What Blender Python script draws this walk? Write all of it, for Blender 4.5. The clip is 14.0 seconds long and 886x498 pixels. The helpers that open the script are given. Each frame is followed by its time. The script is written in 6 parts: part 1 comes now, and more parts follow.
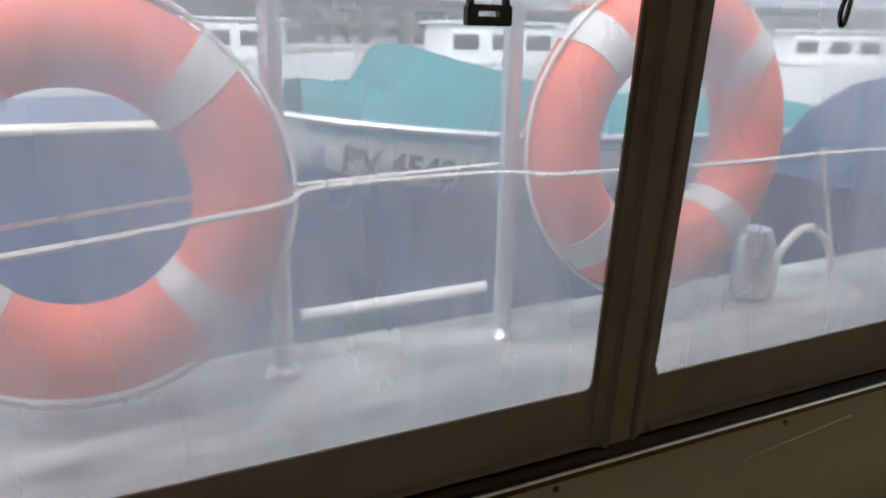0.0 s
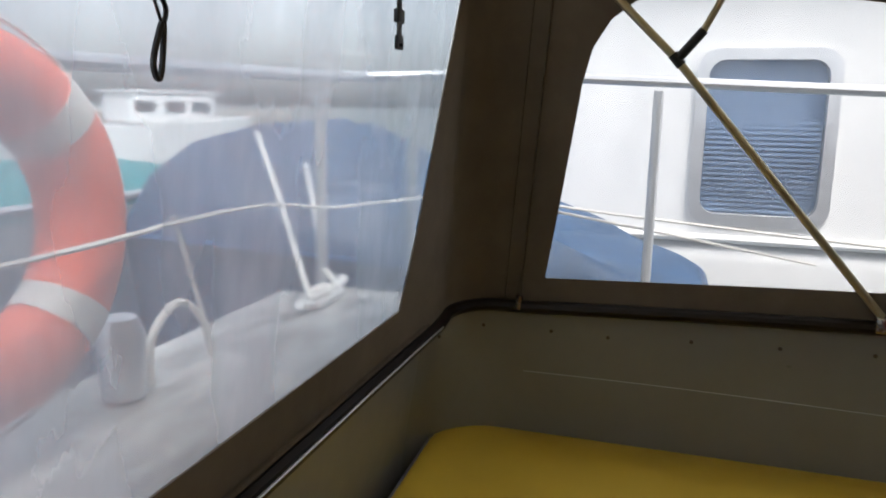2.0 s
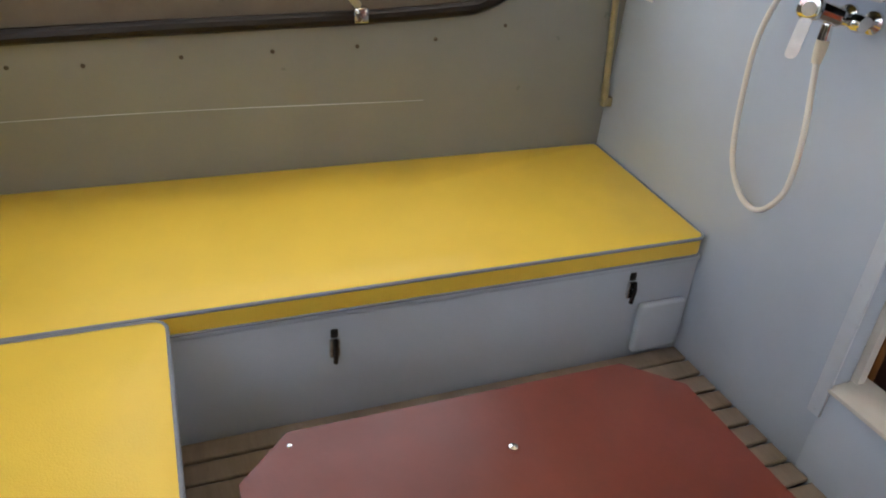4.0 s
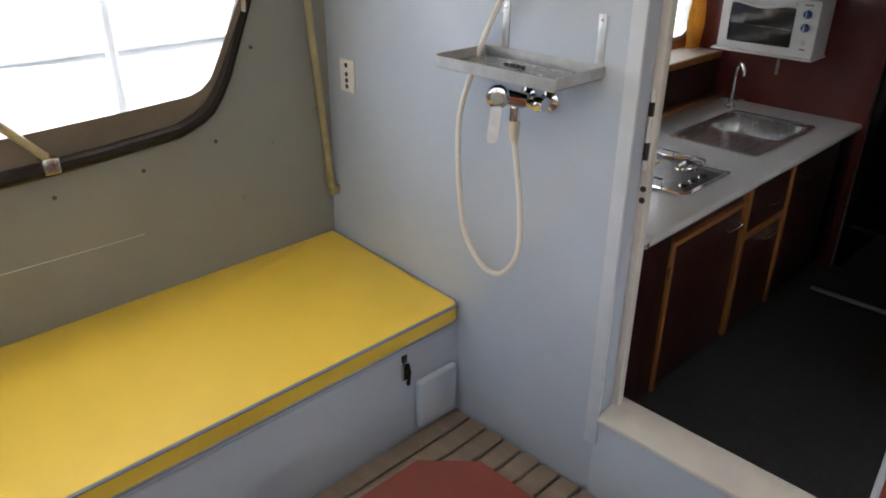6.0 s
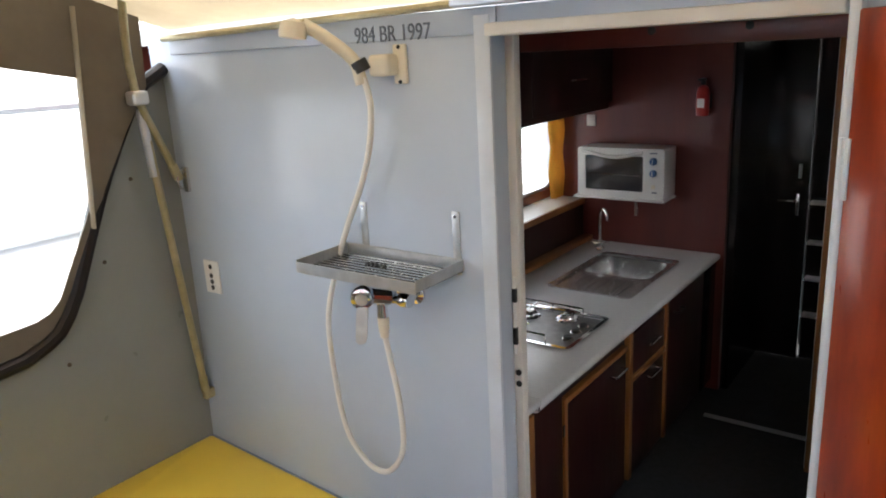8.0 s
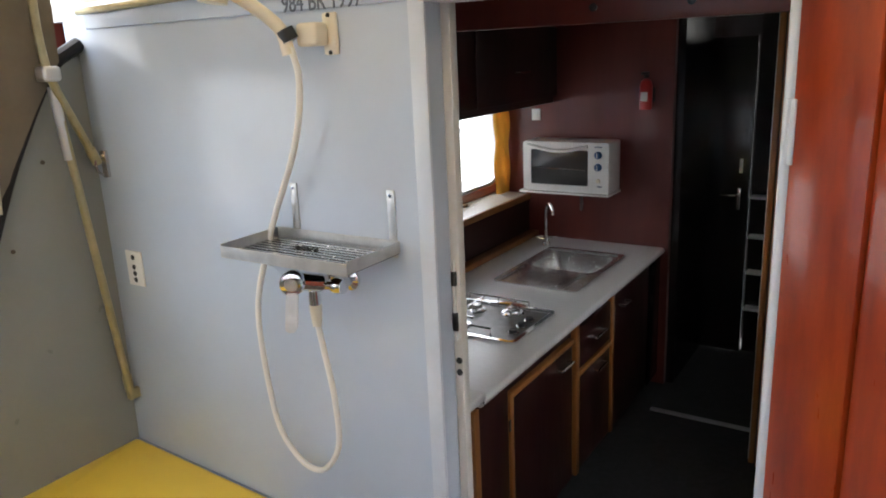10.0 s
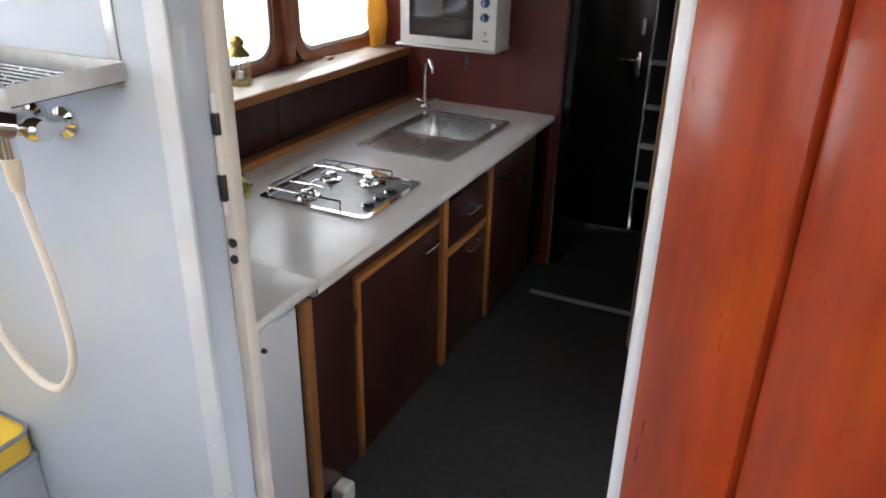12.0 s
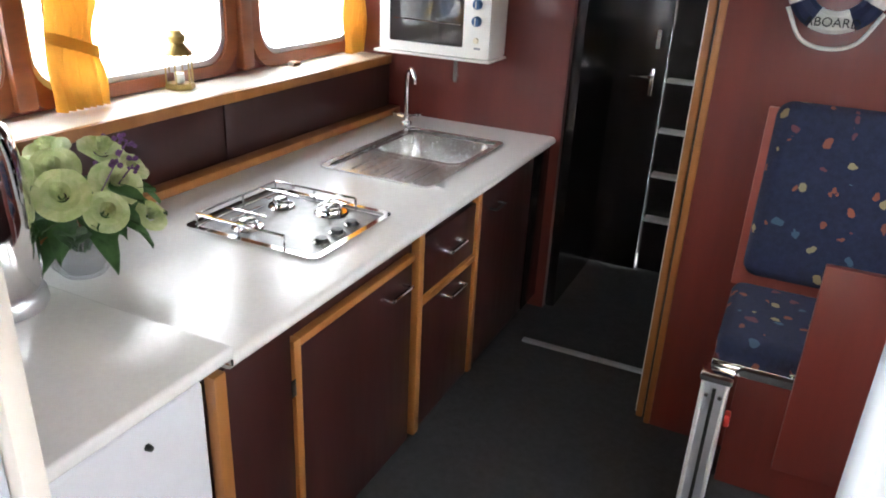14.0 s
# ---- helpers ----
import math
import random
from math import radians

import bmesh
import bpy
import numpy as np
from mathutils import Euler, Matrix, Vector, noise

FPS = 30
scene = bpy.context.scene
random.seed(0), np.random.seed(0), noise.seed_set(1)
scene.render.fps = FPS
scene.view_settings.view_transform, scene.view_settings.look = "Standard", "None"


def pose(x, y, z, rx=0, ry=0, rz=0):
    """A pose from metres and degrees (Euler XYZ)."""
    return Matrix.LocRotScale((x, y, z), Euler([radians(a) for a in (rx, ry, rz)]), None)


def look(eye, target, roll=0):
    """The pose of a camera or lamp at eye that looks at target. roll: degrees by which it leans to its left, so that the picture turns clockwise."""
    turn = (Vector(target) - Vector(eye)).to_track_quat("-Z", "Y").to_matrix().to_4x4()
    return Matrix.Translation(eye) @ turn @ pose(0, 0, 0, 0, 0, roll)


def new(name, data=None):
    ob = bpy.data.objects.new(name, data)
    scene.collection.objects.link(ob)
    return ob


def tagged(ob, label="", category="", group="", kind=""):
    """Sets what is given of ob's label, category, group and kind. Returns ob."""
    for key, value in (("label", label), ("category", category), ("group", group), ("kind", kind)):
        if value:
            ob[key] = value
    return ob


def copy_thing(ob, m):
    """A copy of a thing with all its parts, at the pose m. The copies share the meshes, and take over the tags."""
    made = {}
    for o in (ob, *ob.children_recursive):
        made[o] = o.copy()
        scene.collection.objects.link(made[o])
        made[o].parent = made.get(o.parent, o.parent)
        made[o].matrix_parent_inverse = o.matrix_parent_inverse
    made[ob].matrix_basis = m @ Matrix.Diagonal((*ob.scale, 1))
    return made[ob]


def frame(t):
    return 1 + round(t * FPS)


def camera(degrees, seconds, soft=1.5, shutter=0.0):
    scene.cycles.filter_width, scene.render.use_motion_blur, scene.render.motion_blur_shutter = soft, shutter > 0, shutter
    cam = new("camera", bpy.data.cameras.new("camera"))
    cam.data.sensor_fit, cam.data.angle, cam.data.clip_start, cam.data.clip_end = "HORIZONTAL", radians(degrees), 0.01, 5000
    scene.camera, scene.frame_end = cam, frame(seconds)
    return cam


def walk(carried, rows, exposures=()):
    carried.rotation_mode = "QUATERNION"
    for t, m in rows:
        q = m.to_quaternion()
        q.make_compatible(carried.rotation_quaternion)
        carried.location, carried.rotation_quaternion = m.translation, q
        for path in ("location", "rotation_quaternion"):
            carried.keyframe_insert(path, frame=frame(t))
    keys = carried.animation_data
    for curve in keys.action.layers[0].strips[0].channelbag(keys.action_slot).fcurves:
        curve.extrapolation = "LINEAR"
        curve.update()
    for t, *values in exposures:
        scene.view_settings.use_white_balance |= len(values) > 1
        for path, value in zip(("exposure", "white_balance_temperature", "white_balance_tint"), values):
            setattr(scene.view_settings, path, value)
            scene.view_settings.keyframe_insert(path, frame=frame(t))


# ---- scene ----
cam = camera(62.3, 14.0, soft=1.9)
PATH = [
    (0, (-2.636, 1.370, 1.581), (-1.795, 3.097, 1.025), 1.01),
    (0.5, (-2.522, 1.432, 1.574), (-1.358, 3.004, 1.156), -0.82),
    (1, (-2.479, 1.521, 1.593), (-0.987, 2.804, 1.234), -0.17),
    (1.5, (-2.419, 1.564, 1.585), (-0.688, 2.507, 1.250), 0.63),
    (2, (-2.359, 1.560, 1.580), (-0.480, 2.128, 1.204), 1.10),
    (2.5, (-2.268, 1.455, 1.550), (-0.364, 1.750, 1.015), 1.8),
    (3, (-2.250, 1.383, 1.534), (-0.383, 1.401, 0.816), 0.79),
    (3.5, (-2.235, 1.445, 1.526), (-0.455, 1.118, 0.674), -1.50),
    (4, (-2.205, 1.520, 1.500), (-0.612, 0.849, 0.497), 4.4),
    (4.2, (-2.215, 1.535, 1.494), (-0.700, 0.772, 0.446), 5.6),
    (6.3, (-2.098, 1.464, 1.674), (-0.843, 0.132, 0.867), -0.5),
    (6.5, (-2.097, 1.451, 1.685), (-0.84, 0.086, 0.939), -1.5),
    (7, (-2.094, 1.407, 1.71), (-0.9, -0.054, 1.04), -1.8),
    (7.5, (-2.093, 1.376, 1.744), (-0.928, -0.137, 1.151), -3.2),
    (8, (-2.105, 1.363, 1.771), (-0.942, -0.175, 1.243), -3.2),
    (8.2, (-2.106, 1.354, 1.772), (-0.946, -0.195, 1.266), -3.3),
    (10.3, (-2.074, 1.259, 1.672), (-1.075, -0.387, 1.131), -1.9),
    (10.5, (-2.055, 1.235, 1.657), (-1.115, -0.428, 1.065), -1.2),
    (11, (-2.026, 1.139, 1.6), (-1.205, -0.555, 0.923), 0.8),
    (11.5, (-2.008, 0.953, 1.536), (-1.231, -0.704, 0.729), 0.8),
    (12, (-2.022, 0.776, 1.497), (-1.246, -0.863, 0.653), 1.2),
    (12.5, (-2.057, 0.641, 1.448), (-1.278, -0.987, 0.585), 3.5),
    (13, (-2.03, 0.523, 1.422), (-1.233, -1.092, 0.552), 2.3),
    (13.5, (-1.898, 0.373, 1.368), (-1.127, -1.25, 0.49), -0.0),
    (14, (-1.854, 0.271, 1.342), (-1.079, -1.395, 0.553), 2.8),
]
walk(cam, [(t, look(eye, target, roll)) for t, eye, target, roll in PATH],
     exposures=[(0.0, 0.25), (1.0, 0.25), (2.0, 0.25), (2.5, 1.05), (3.0, 1.7), (4.0, 2.0), (6.5, 1.95), (8.0, 2.0), (11.0, 2.4), (12.0, 2.8), (13.0, 3.15), (14.0, 3.95)])

# ---- world and sun: bright overcast daylight ----
world = bpy.data.worlds.new("overcast_sky")
scene.world = world
world.use_nodes = True
wn = world.node_tree
wbg = wn.nodes["Background"]
sky = wn.nodes.new("ShaderNodeTexSky")
sky.sky_type = "NISHITA"
sky.sun_disc = False
sky.sun_elevation = radians(62)
sky.sun_rotation = radians(-144)
sky.air_density = 1.0
sky.dust_density = 4.0
cloud = wn.nodes.new("ShaderNodeHueSaturation")
cloud.inputs["Saturation"].default_value = 0.3
cloud.inputs["Value"].default_value = 1.9
wn.links.new(sky.outputs[0], cloud.inputs["Color"])
wn.links.new(cloud.outputs[0], wbg.inputs[0])
wbg.inputs[1].default_value = 0.15
sun_data = bpy.data.lights.new("sun", "SUN")
sun_data.energy = 2.5
sun_data.angle = radians(30)
sun_data.color = (1.0, 0.96, 0.9)
sun = new("sun", sun_data)
sun.matrix_world = look((-2.5, -3.5, 8.0), (0, 0, 0))


# ---- materials ----
def srgb(r, g, b):
    return tuple(((c / 255) / 12.92 if c / 255 < 0.04045 else ((c / 255 + 0.055) / 1.055) ** 2.4) for c in (r, g, b)) + (1,)


def mat(name, color, rough=0.5, metal=0.0, vary=0.12, scale=6.0, bump=0.0, bscale=120.0, coat=0.0,
        stretch=(1, 1, 1), color2=None, spec=0.5):
    """Principled paint with two scales of variation and fine relief."""
    m = bpy.data.materials.new(name)
    m.use_nodes = True
    nt = m.node_tree
    b = nt.nodes["Principled BSDF"]
    geo = nt.nodes.new("ShaderNodeNewGeometry")
    mp = nt.nodes.new("ShaderNodeMapping")
    mp.inputs["Scale"].default_value = stretch
    nt.links.new(geo.outputs["Position"], mp.inputs[0])
    n1 = nt.nodes.new("ShaderNodeTexNoise")
    n1.inputs["Scale"].default_value = scale
    n1.inputs["Detail"].default_value = 6
    n1.inputs["Roughness"].default_value = 0.62
    nt.links.new(mp.outputs[0], n1.inputs["Vector"])
    ramp = nt.nodes.new("ShaderNodeMapRange")
    ramp.inputs[1].default_value, ramp.inputs[2].default_value = 0.3, 0.7
    nt.links.new(n1.outputs[0], ramp.inputs[0])
    mix = nt.nodes.new("ShaderNodeMix")
    mix.data_type = "RGBA"
    c = Vector(color[:3])
    c2 = Vector(color2[:3]) if color2 else c * (1 - vary)
    c1 = c if color2 else c * (1 + vary * 0.6)
    mix.inputs[6].default_value = (*c1, 1)
    mix.inputs[7].default_value = (*c2, 1)
    nt.links.new(ramp.outputs[0], mix.inputs[0])
    nt.links.new(mix.outputs[2], b.inputs["Base Color"])
    rr = nt.nodes.new("ShaderNodeMapRange")
    rr.inputs[3].default_value, rr.inputs[4].default_value = max(0.02, rough * 0.8), min(1, rough * 1.25)
    n2 = nt.nodes.new("ShaderNodeTexNoise")
    n2.inputs["Scale"].default_value = scale * 5
    nt.links.new(mp.outputs[0], n2.inputs["Vector"])
    nt.links.new(n2.outputs[0], rr.inputs[0])
    nt.links.new(rr.outputs[0], b.inputs["Roughness"])
    b.inputs["Metallic"].default_value = metal
    b.inputs["Coat Weight"].default_value = coat
    b.inputs["Coat Roughness"].default_value = 0.06
    b.inputs["Specular IOR Level"].default_value = spec
    if bump:
        n3 = nt.nodes.new("ShaderNodeTexNoise")
        n3.inputs["Scale"].default_value = bscale
        n3.inputs["Detail"].default_value = 3
        nt.links.new(mp.outputs[0], n3.inputs["Vector"])
        bp = nt.nodes.new("ShaderNodeBump")
        bp.inputs["Strength"].default_value = bump
        bp.inputs["Distance"].default_value = 0.004
        nt.links.new(n3.outputs[0], bp.inputs["Height"])
        nt.links.new(bp.outputs[0], b.inputs["Normal"])
    return m


PAINT = mat("blue_grey_gloss_paint", (0.47, 0.535, 0.63), 0.2, vary=0.05, scale=2.5, bump=0.12, bscale=14)
PAINT_SIDE = mat("grey_gloss_paint", (0.245, 0.255, 0.24), 0.3, vary=0.07, scale=3, bump=0.15, bscale=12)
PAINT_EDGE = mat("pale_blue_edge_paint", (0.56, 0.61, 0.68), 0.3, vary=0.08, scale=9, bump=0.2, bscale=30)
CREAM = mat("cream_paint", (0.62, 0.595, 0.55), 0.4, vary=0.08, scale=8, bump=0.15, bscale=40)
CANVAS = mat("brown_canvas", (0.165, 0.138, 0.105), 0.9, vary=0.2, scale=5, bump=0.4, bscale=500)
CANVAS_EDGE = mat("brown_canvas_binding", (0.11, 0.092, 0.07), 0.85, vary=0.2, scale=20, bump=0.4, bscale=400)
ROOFCLOTH = mat("beige_canopy_cloth", (0.42, 0.37, 0.28), 0.9, vary=0.12, scale=6, bump=0.3, bscale=500)
RUBBER = mat("dark_brown_rubber_rail", (0.011, 0.007, 0.006), 0.38, vary=0.3, scale=20, spec=0.3)
YELLOW = mat("yellow_vinyl", (0.88, 0.62, 0.075), 0.42, vary=0.05, scale=4, bump=0.25, bscale=260)
PIPING = mat("blue_grey_piping", (0.22, 0.25, 0.32), 0.5, vary=0.1, scale=30)
STEEL = mat("brushed_stainless", (0.62, 0.61, 0.59), 0.25, metal=1.0, vary=0.12, scale=20)
BRUSHED = mat("satin_stainless", (0.55, 0.545, 0.53), 0.4, metal=1.0, vary=0.15, scale=30)
HOBSTEEL = mat("worn_hob_steel", (0.20, 0.195, 0.19), 0.36, metal=1.0, vary=0.2, scale=30)
CHROME = mat("chrome", (0.82, 0.82, 0.82), 0.07, metal=1.0, vary=0.06, scale=20)
BRASSY = mat("yellowed_canopy_tube", (0.50, 0.44, 0.27), 0.32, metal=0.7, vary=0.25, scale=16)
ALU = mat("aluminium_tube", (0.66, 0.67, 0.69), 0.35, metal=0.8, vary=0.1, scale=12)
WHITEP = mat("white_plastic", (0.74, 0.73, 0.70), 0.35, vary=0.04, scale=12)
IVORY = mat("ivory_plastic", (0.74, 0.67, 0.53), 0.35, vary=0.06, scale=14)
HOSE = mat("cream_hose", (0.76, 0.73, 0.67), 0.4, vary=0.05, scale=20)
BLACKP = mat("black_plastic", (0.012, 0.012, 0.012), 0.4, vary=0.3, scale=30)
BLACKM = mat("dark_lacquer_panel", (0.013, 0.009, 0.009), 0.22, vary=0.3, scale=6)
MAHOG = mat("dark_mahogany_laminate", (0.045, 0.011, 0.009), 0.36, vary=0.4, scale=7, stretch=(1, 1, 0.12), coat=0.25,
            color2=(0.024, 0.006, 0.005))
MAHOG_RED = mat("red_mahogany_panel", (0.17, 0.028, 0.018), 0.42, scale=5, stretch=(1, 1, 0.1), coat=0.2,
                color2=(0.10, 0.016, 0.011))
VARNISH = mat("varnished_mahogany_door", (0.33, 0.046, 0.008), 0.3, scale=5, stretch=(3.0, 3.0, 0.6), coat=0.2,
              color2=(0.16, 0.016, 0.004), spec=0.25, bump=0.06, bscale=9)
OAK = mat("honey_oak_trim", (0.40, 0.17, 0.045), 0.4, scale=14, stretch=(1, 1, 0.15), color2=(0.27, 0.10, 0.025), coat=0.3)
TEAK = mat("varnished_window_wood", (0.33, 0.10, 0.03), 0.3, scale=12, stretch=(1, 0.15, 1), color2=(0.18, 0.045, 0.012), coat=0.5)
GREYTEAK = mat("weathered_teak", (0.30, 0.25, 0.20), 0.7, scale=12, stretch=(0.2, 1, 1), color2=(0.19, 0.15, 0.12), bump=0.4, bscale=90)
REDBOARD = mat("red_brown_board", (0.17, 0.033, 0.02), 0.34, vary=0.25, scale=3, bump=0.1, bscale=60)
WORKTOP = mat("white_laminate_worktop", (0.76, 0.75, 0.725), 0.2, vary=0.04, scale=60, bump=0.05, bscale=300)
SILLTOP = mat("cream_sill", (0.74, 0.68, 0.57), 0.3, vary=0.06, scale=20)
CARPET = mat("grey_carpet", (0.055, 0.057, 0.06), 0.95, vary=0.25, scale=40, bump=0.9, bscale=420)
FRIDGE = mat("white_enamel", (0.72, 0.73, 0.76), 0.3, vary=0.03, scale=8)
ORANGE = mat("orange_lifebuoy", (0.80, 0.13, 0.055), 0.55, vary=0.12, scale=10, bump=0.1, bscale=80)
TAPE = mat("grey_reflective_tape", (0.62, 0.60, 0.57), 0.5, vary=0.1, scale=30)
ROPE = mat("white_rope", (0.78, 0.76, 0.72), 0.8, vary=0.12, scale=80, bump=0.6, bscale=300)
DECK = mat("dirty_white_deck", (0.60, 0.59, 0.57), 0.5, scale=4, color2=(0.15, 0.14, 0.13), bump=0.3, bscale=60, stretch=(1, 2.5, 1))
GELCOAT = mat("white_gelcoat", (0.80, 0.80, 0.79), 0.25, vary=0.04, scale=3)
NAVY = mat("navy_hull", (0.010, 0.055, 0.15), 0.25, vary=0.2, scale=3)
NAVYCLOTH = mat("blue_tarpaulin", (0.007, 0.048, 0.125), 0.6, vary=0.3, scale=4, bump=0.5, bscale=8)
TURQ = mat("turquoise_tarpaulin", (0.03, 0.34, 0.38), 0.6, vary=0.2, scale=3, bump=0.5, bscale=6)
CURTAIN = mat("yellow_curtain", (0.80, 0.50, 0.09), 0.85, vary=0.12, scale=10, bump=0.3, bscale=400)
LEAF = mat("green_leaf", (0.07, 0.15, 0.05), 0.5, vary=0.4, scale=30)
PETAL = mat("cream_petal", (0.66, 0.68, 0.40), 0.6, scale=24, color2=(0.36, 0.46, 0.17))
LILAC = mat("purple_flower", (0.16, 0.06, 0.20), 0.6, vary=0.4, scale=60)
BRASS = mat("aged_brass", (0.42, 0.30, 0.10), 0.35, metal=0.85, vary=0.3, scale=30)
REDCYL = mat("red_enamel", (0.45, 0.03, 0.025), 0.3, vary=0.1, scale=20)
DARKGLASS = mat("dark_oven_glass", (0.03, 0.03, 0.032), 0.06, vary=0.1, scale=5, coat=0.5)
BLUEKNOB = mat("blue_knob", (0.03, 0.10, 0.25), 0.35, vary=0.1, scale=20)
WATER = mat("harbour_water", (0.035, 0.075, 0.085), 0.12, vary=0.3, scale=0.4, bump=0.9, bscale=2.5)
QUAY = mat("quay_stone", (0.34, 0.32, 0.29), 0.85, vary=0.3, scale=1.5, bump=0.5, bscale=10)
FOLIAGE = mat("far_trees", (0.11, 0.14, 0.09), 0.8, vary=0.5, scale=1.0)
INK = mat("black_ink", (0.02, 0.02, 0.025), 0.6, vary=0.2, scale=30)
GREYINK = mat("faded_lettering", (0.12, 0.14, 0.18), 0.6, vary=0.2, scale=30)
NAVYINK = mat("navy_band", (0.012, 0.02, 0.07), 0.6, vary=0.2, scale=30)
SCREW = mat("rusty_screw", (0.10, 0.08, 0.06), 0.5, metal=0.5, vary=0.3, scale=60)
BLIND = mat("blue_grey_blind", (0.16, 0.24, 0.38), 0.6, vary=0.15, scale=6)


def fabric():
    """Dark blue moquette with scattered orange, ochre and pale motifs."""
    m = mat("patterned_moquette", (0.012, 0.018, 0.05), 0.95, vary=0.3, scale=60, bump=0.6, bscale=500)
    nt = m.node_tree
    b = nt.nodes["Principled BSDF"]
    base = b.inputs["Base Color"].links[0].from_socket
    geo = nt.nodes.new("ShaderNodeNewGeometry")
    warp = nt.nodes.new("ShaderNodeTexNoise")
    warp.inputs["Scale"].default_value = 22
    add = nt.nodes.new("ShaderNodeVectorMath")
    add.operation = "MULTIPLY_ADD"
    add.inputs[1].default_value = (0.05, 0.05, 0.05)
    nt.links.new(geo.outputs["Position"], warp.inputs["Vector"])
    nt.links.new(warp.outputs["Color"], add.inputs[0])
    nt.links.new(geo.outputs["Position"], add.inputs[2])
    vor = nt.nodes.new("ShaderNodeTexVoronoi")
    vor.inputs["Scale"].default_value = 19
    nt.links.new(add.outputs[0], vor.inputs["Vector"])
    lt = nt.nodes.new("ShaderNodeMath")
    lt.operation = "LESS_THAN"
    lt.inputs[1].default_value = 0.27
    nt.links.new(vor.outputs["Distance"], lt.inputs[0])
    cr = nt.nodes.new("ShaderNodeValToRGB")
    cr.color_ramp.interpolation = "CONSTANT"
    el = cr.color_ramp.elements
    el[0].color = (0.24, 0.07, 0.04, 1)
    el[1].position, el[1].color = 0.4, (0.05, 0.10, 0.14, 1)
    e = el.new(0.6)
    e.color = (0.30, 0.24, 0.12, 1)
    e = el.new(0.8)
    e.color = (0.14, 0.04, 0.05, 1)
    sep = nt.nodes.new("ShaderNodeSeparateColor")
    nt.links.new(vor.outputs["Color"], sep.inputs[0])
    nt.links.new(sep.outputs[0], cr.inputs[0])
    mx = nt.nodes.new("ShaderNodeMix")
    mx.data_type = "RGBA"
    nt.links.new(lt.outputs[0], mx.inputs[0])
    nt.links.new(base, mx.inputs[6])
    nt.links.new(cr.outputs[0], mx.inputs[7])
    nt.links.new(mx.outputs[2], b.inputs["Base Color"])
    return m


MOQUETTE = fabric()


def glow_through(m, share):
    """Lets a thin cloth pass part of the light that falls on its other side."""
    nt = m.node_tree
    b = nt.nodes["Principled BSDF"]
    out = nt.nodes["Material Output"]
    tl = nt.nodes.new("ShaderNodeBsdfTranslucent")
    nt.links.new(b.inputs["Base Color"].links[0].from_socket, tl.inputs[0])
    mx = nt.nodes.new("ShaderNodeMixShader")
    mx.inputs[0].default_value = share
    nt.links.new(b.outputs[0], mx.inputs[1])
    nt.links.new(tl.outputs[0], mx.inputs[2])
    nt.links.new(mx.outputs[0], out.inputs[0])


glow_through(ROOFCLOTH, 0.12)
glow_through(CANVAS, 0.02)
glow_through(CURTAIN, 0.5)
glow_through(PETAL, 0.2)
glow_through(LEAF, 0.3)


def vinyl(name, haze, tint=(1, 1, 1), blur=0.0):
    """Soft clear film: mostly see-through, with a milky, scratched, light-scattering share."""
    m = bpy.data.materials.new(name)
    m.use_nodes = True
    nt = m.node_tree
    for n in list(nt.nodes):
        nt.nodes.remove(n)
    out = nt.nodes.new("ShaderNodeOutputMaterial")
    tr = nt.nodes.new("ShaderNodeBsdfRefraction" if blur else "ShaderNodeBsdfTransparent")
    tr.inputs[0].default_value = (*tint, 1)
    if blur:
        tr.inputs["IOR"].default_value, tr.inputs["Roughness"].default_value = 1.08, blur
    tl = nt.nodes.new("ShaderNodeBsdfTranslucent")
    tl.inputs[0].default_value = (0.72, 0.77, 0.83, 1)
    gl = nt.nodes.new("ShaderNodeBsdfGlossy")
    gl.inputs["Roughness"].default_value = 0.08
    geo = nt.nodes.new("ShaderNodeNewGeometry")
    mp = nt.nodes.new("ShaderNodeMapping")
    mp.inputs["Scale"].default_value = (2.6, 2.6, 1.0)
    nt.links.new(geo.outputs["Position"], mp.inputs[0])
    n1 = nt.nodes.new("ShaderNodeTexNoise")
    n1.inputs["Scale"].default_value = 2.2
    n1.inputs["Detail"].default_value = 8
    nt.links.new(mp.outputs[0], n1.inputs["Vector"])
    mr = nt.nodes.new("ShaderNodeMapRange")
    mr.inputs[1].default_value, mr.inputs[2].default_value = 0.25, 0.75
    mr.inputs[3].default_value, mr.inputs[4].default_value = haze * 0.55, min(1, haze * 1.35)
    nt.links.new(n1.outputs[0], mr.inputs[0])
    m1 = nt.nodes.new("ShaderNodeMixShader")
    nt.links.new(mr.outputs[0], m1.inputs[0])
    nt.links.new(tr.outputs[0], m1.inputs[1])
    nt.links.new(tl.outputs[0], m1.inputs[2])
    lw = nt.nodes.new("ShaderNodeLayerWeight")
    lw.inputs[0].default_value = 0.5
    pw = nt.nodes.new("ShaderNodeMath")
    pw.operation = "POWER"
    pw.inputs[1].default_value = 4.0
    nt.links.new(lw.outputs["Facing"], pw.inputs[0])
    fr = nt.nodes.new("ShaderNodeMath")
    fr.operation = "MULTIPLY_ADD"
    fr.inputs[1].default_value, fr.inputs[2].default_value = 0.5, 0.02
    nt.links.new(pw.outputs[0], fr.inputs[0])
    m2 = nt.nodes.new("ShaderNodeMixShader")
    nt.links.new(fr.outputs[0], m2.inputs[0])
    nt.links.new(m1.outputs[0], m2.inputs[1])
    nt.links.new(gl.outputs[0], m2.inputs[2])
    nt.links.new(m2.outputs[0], out.inputs[0])
    return m


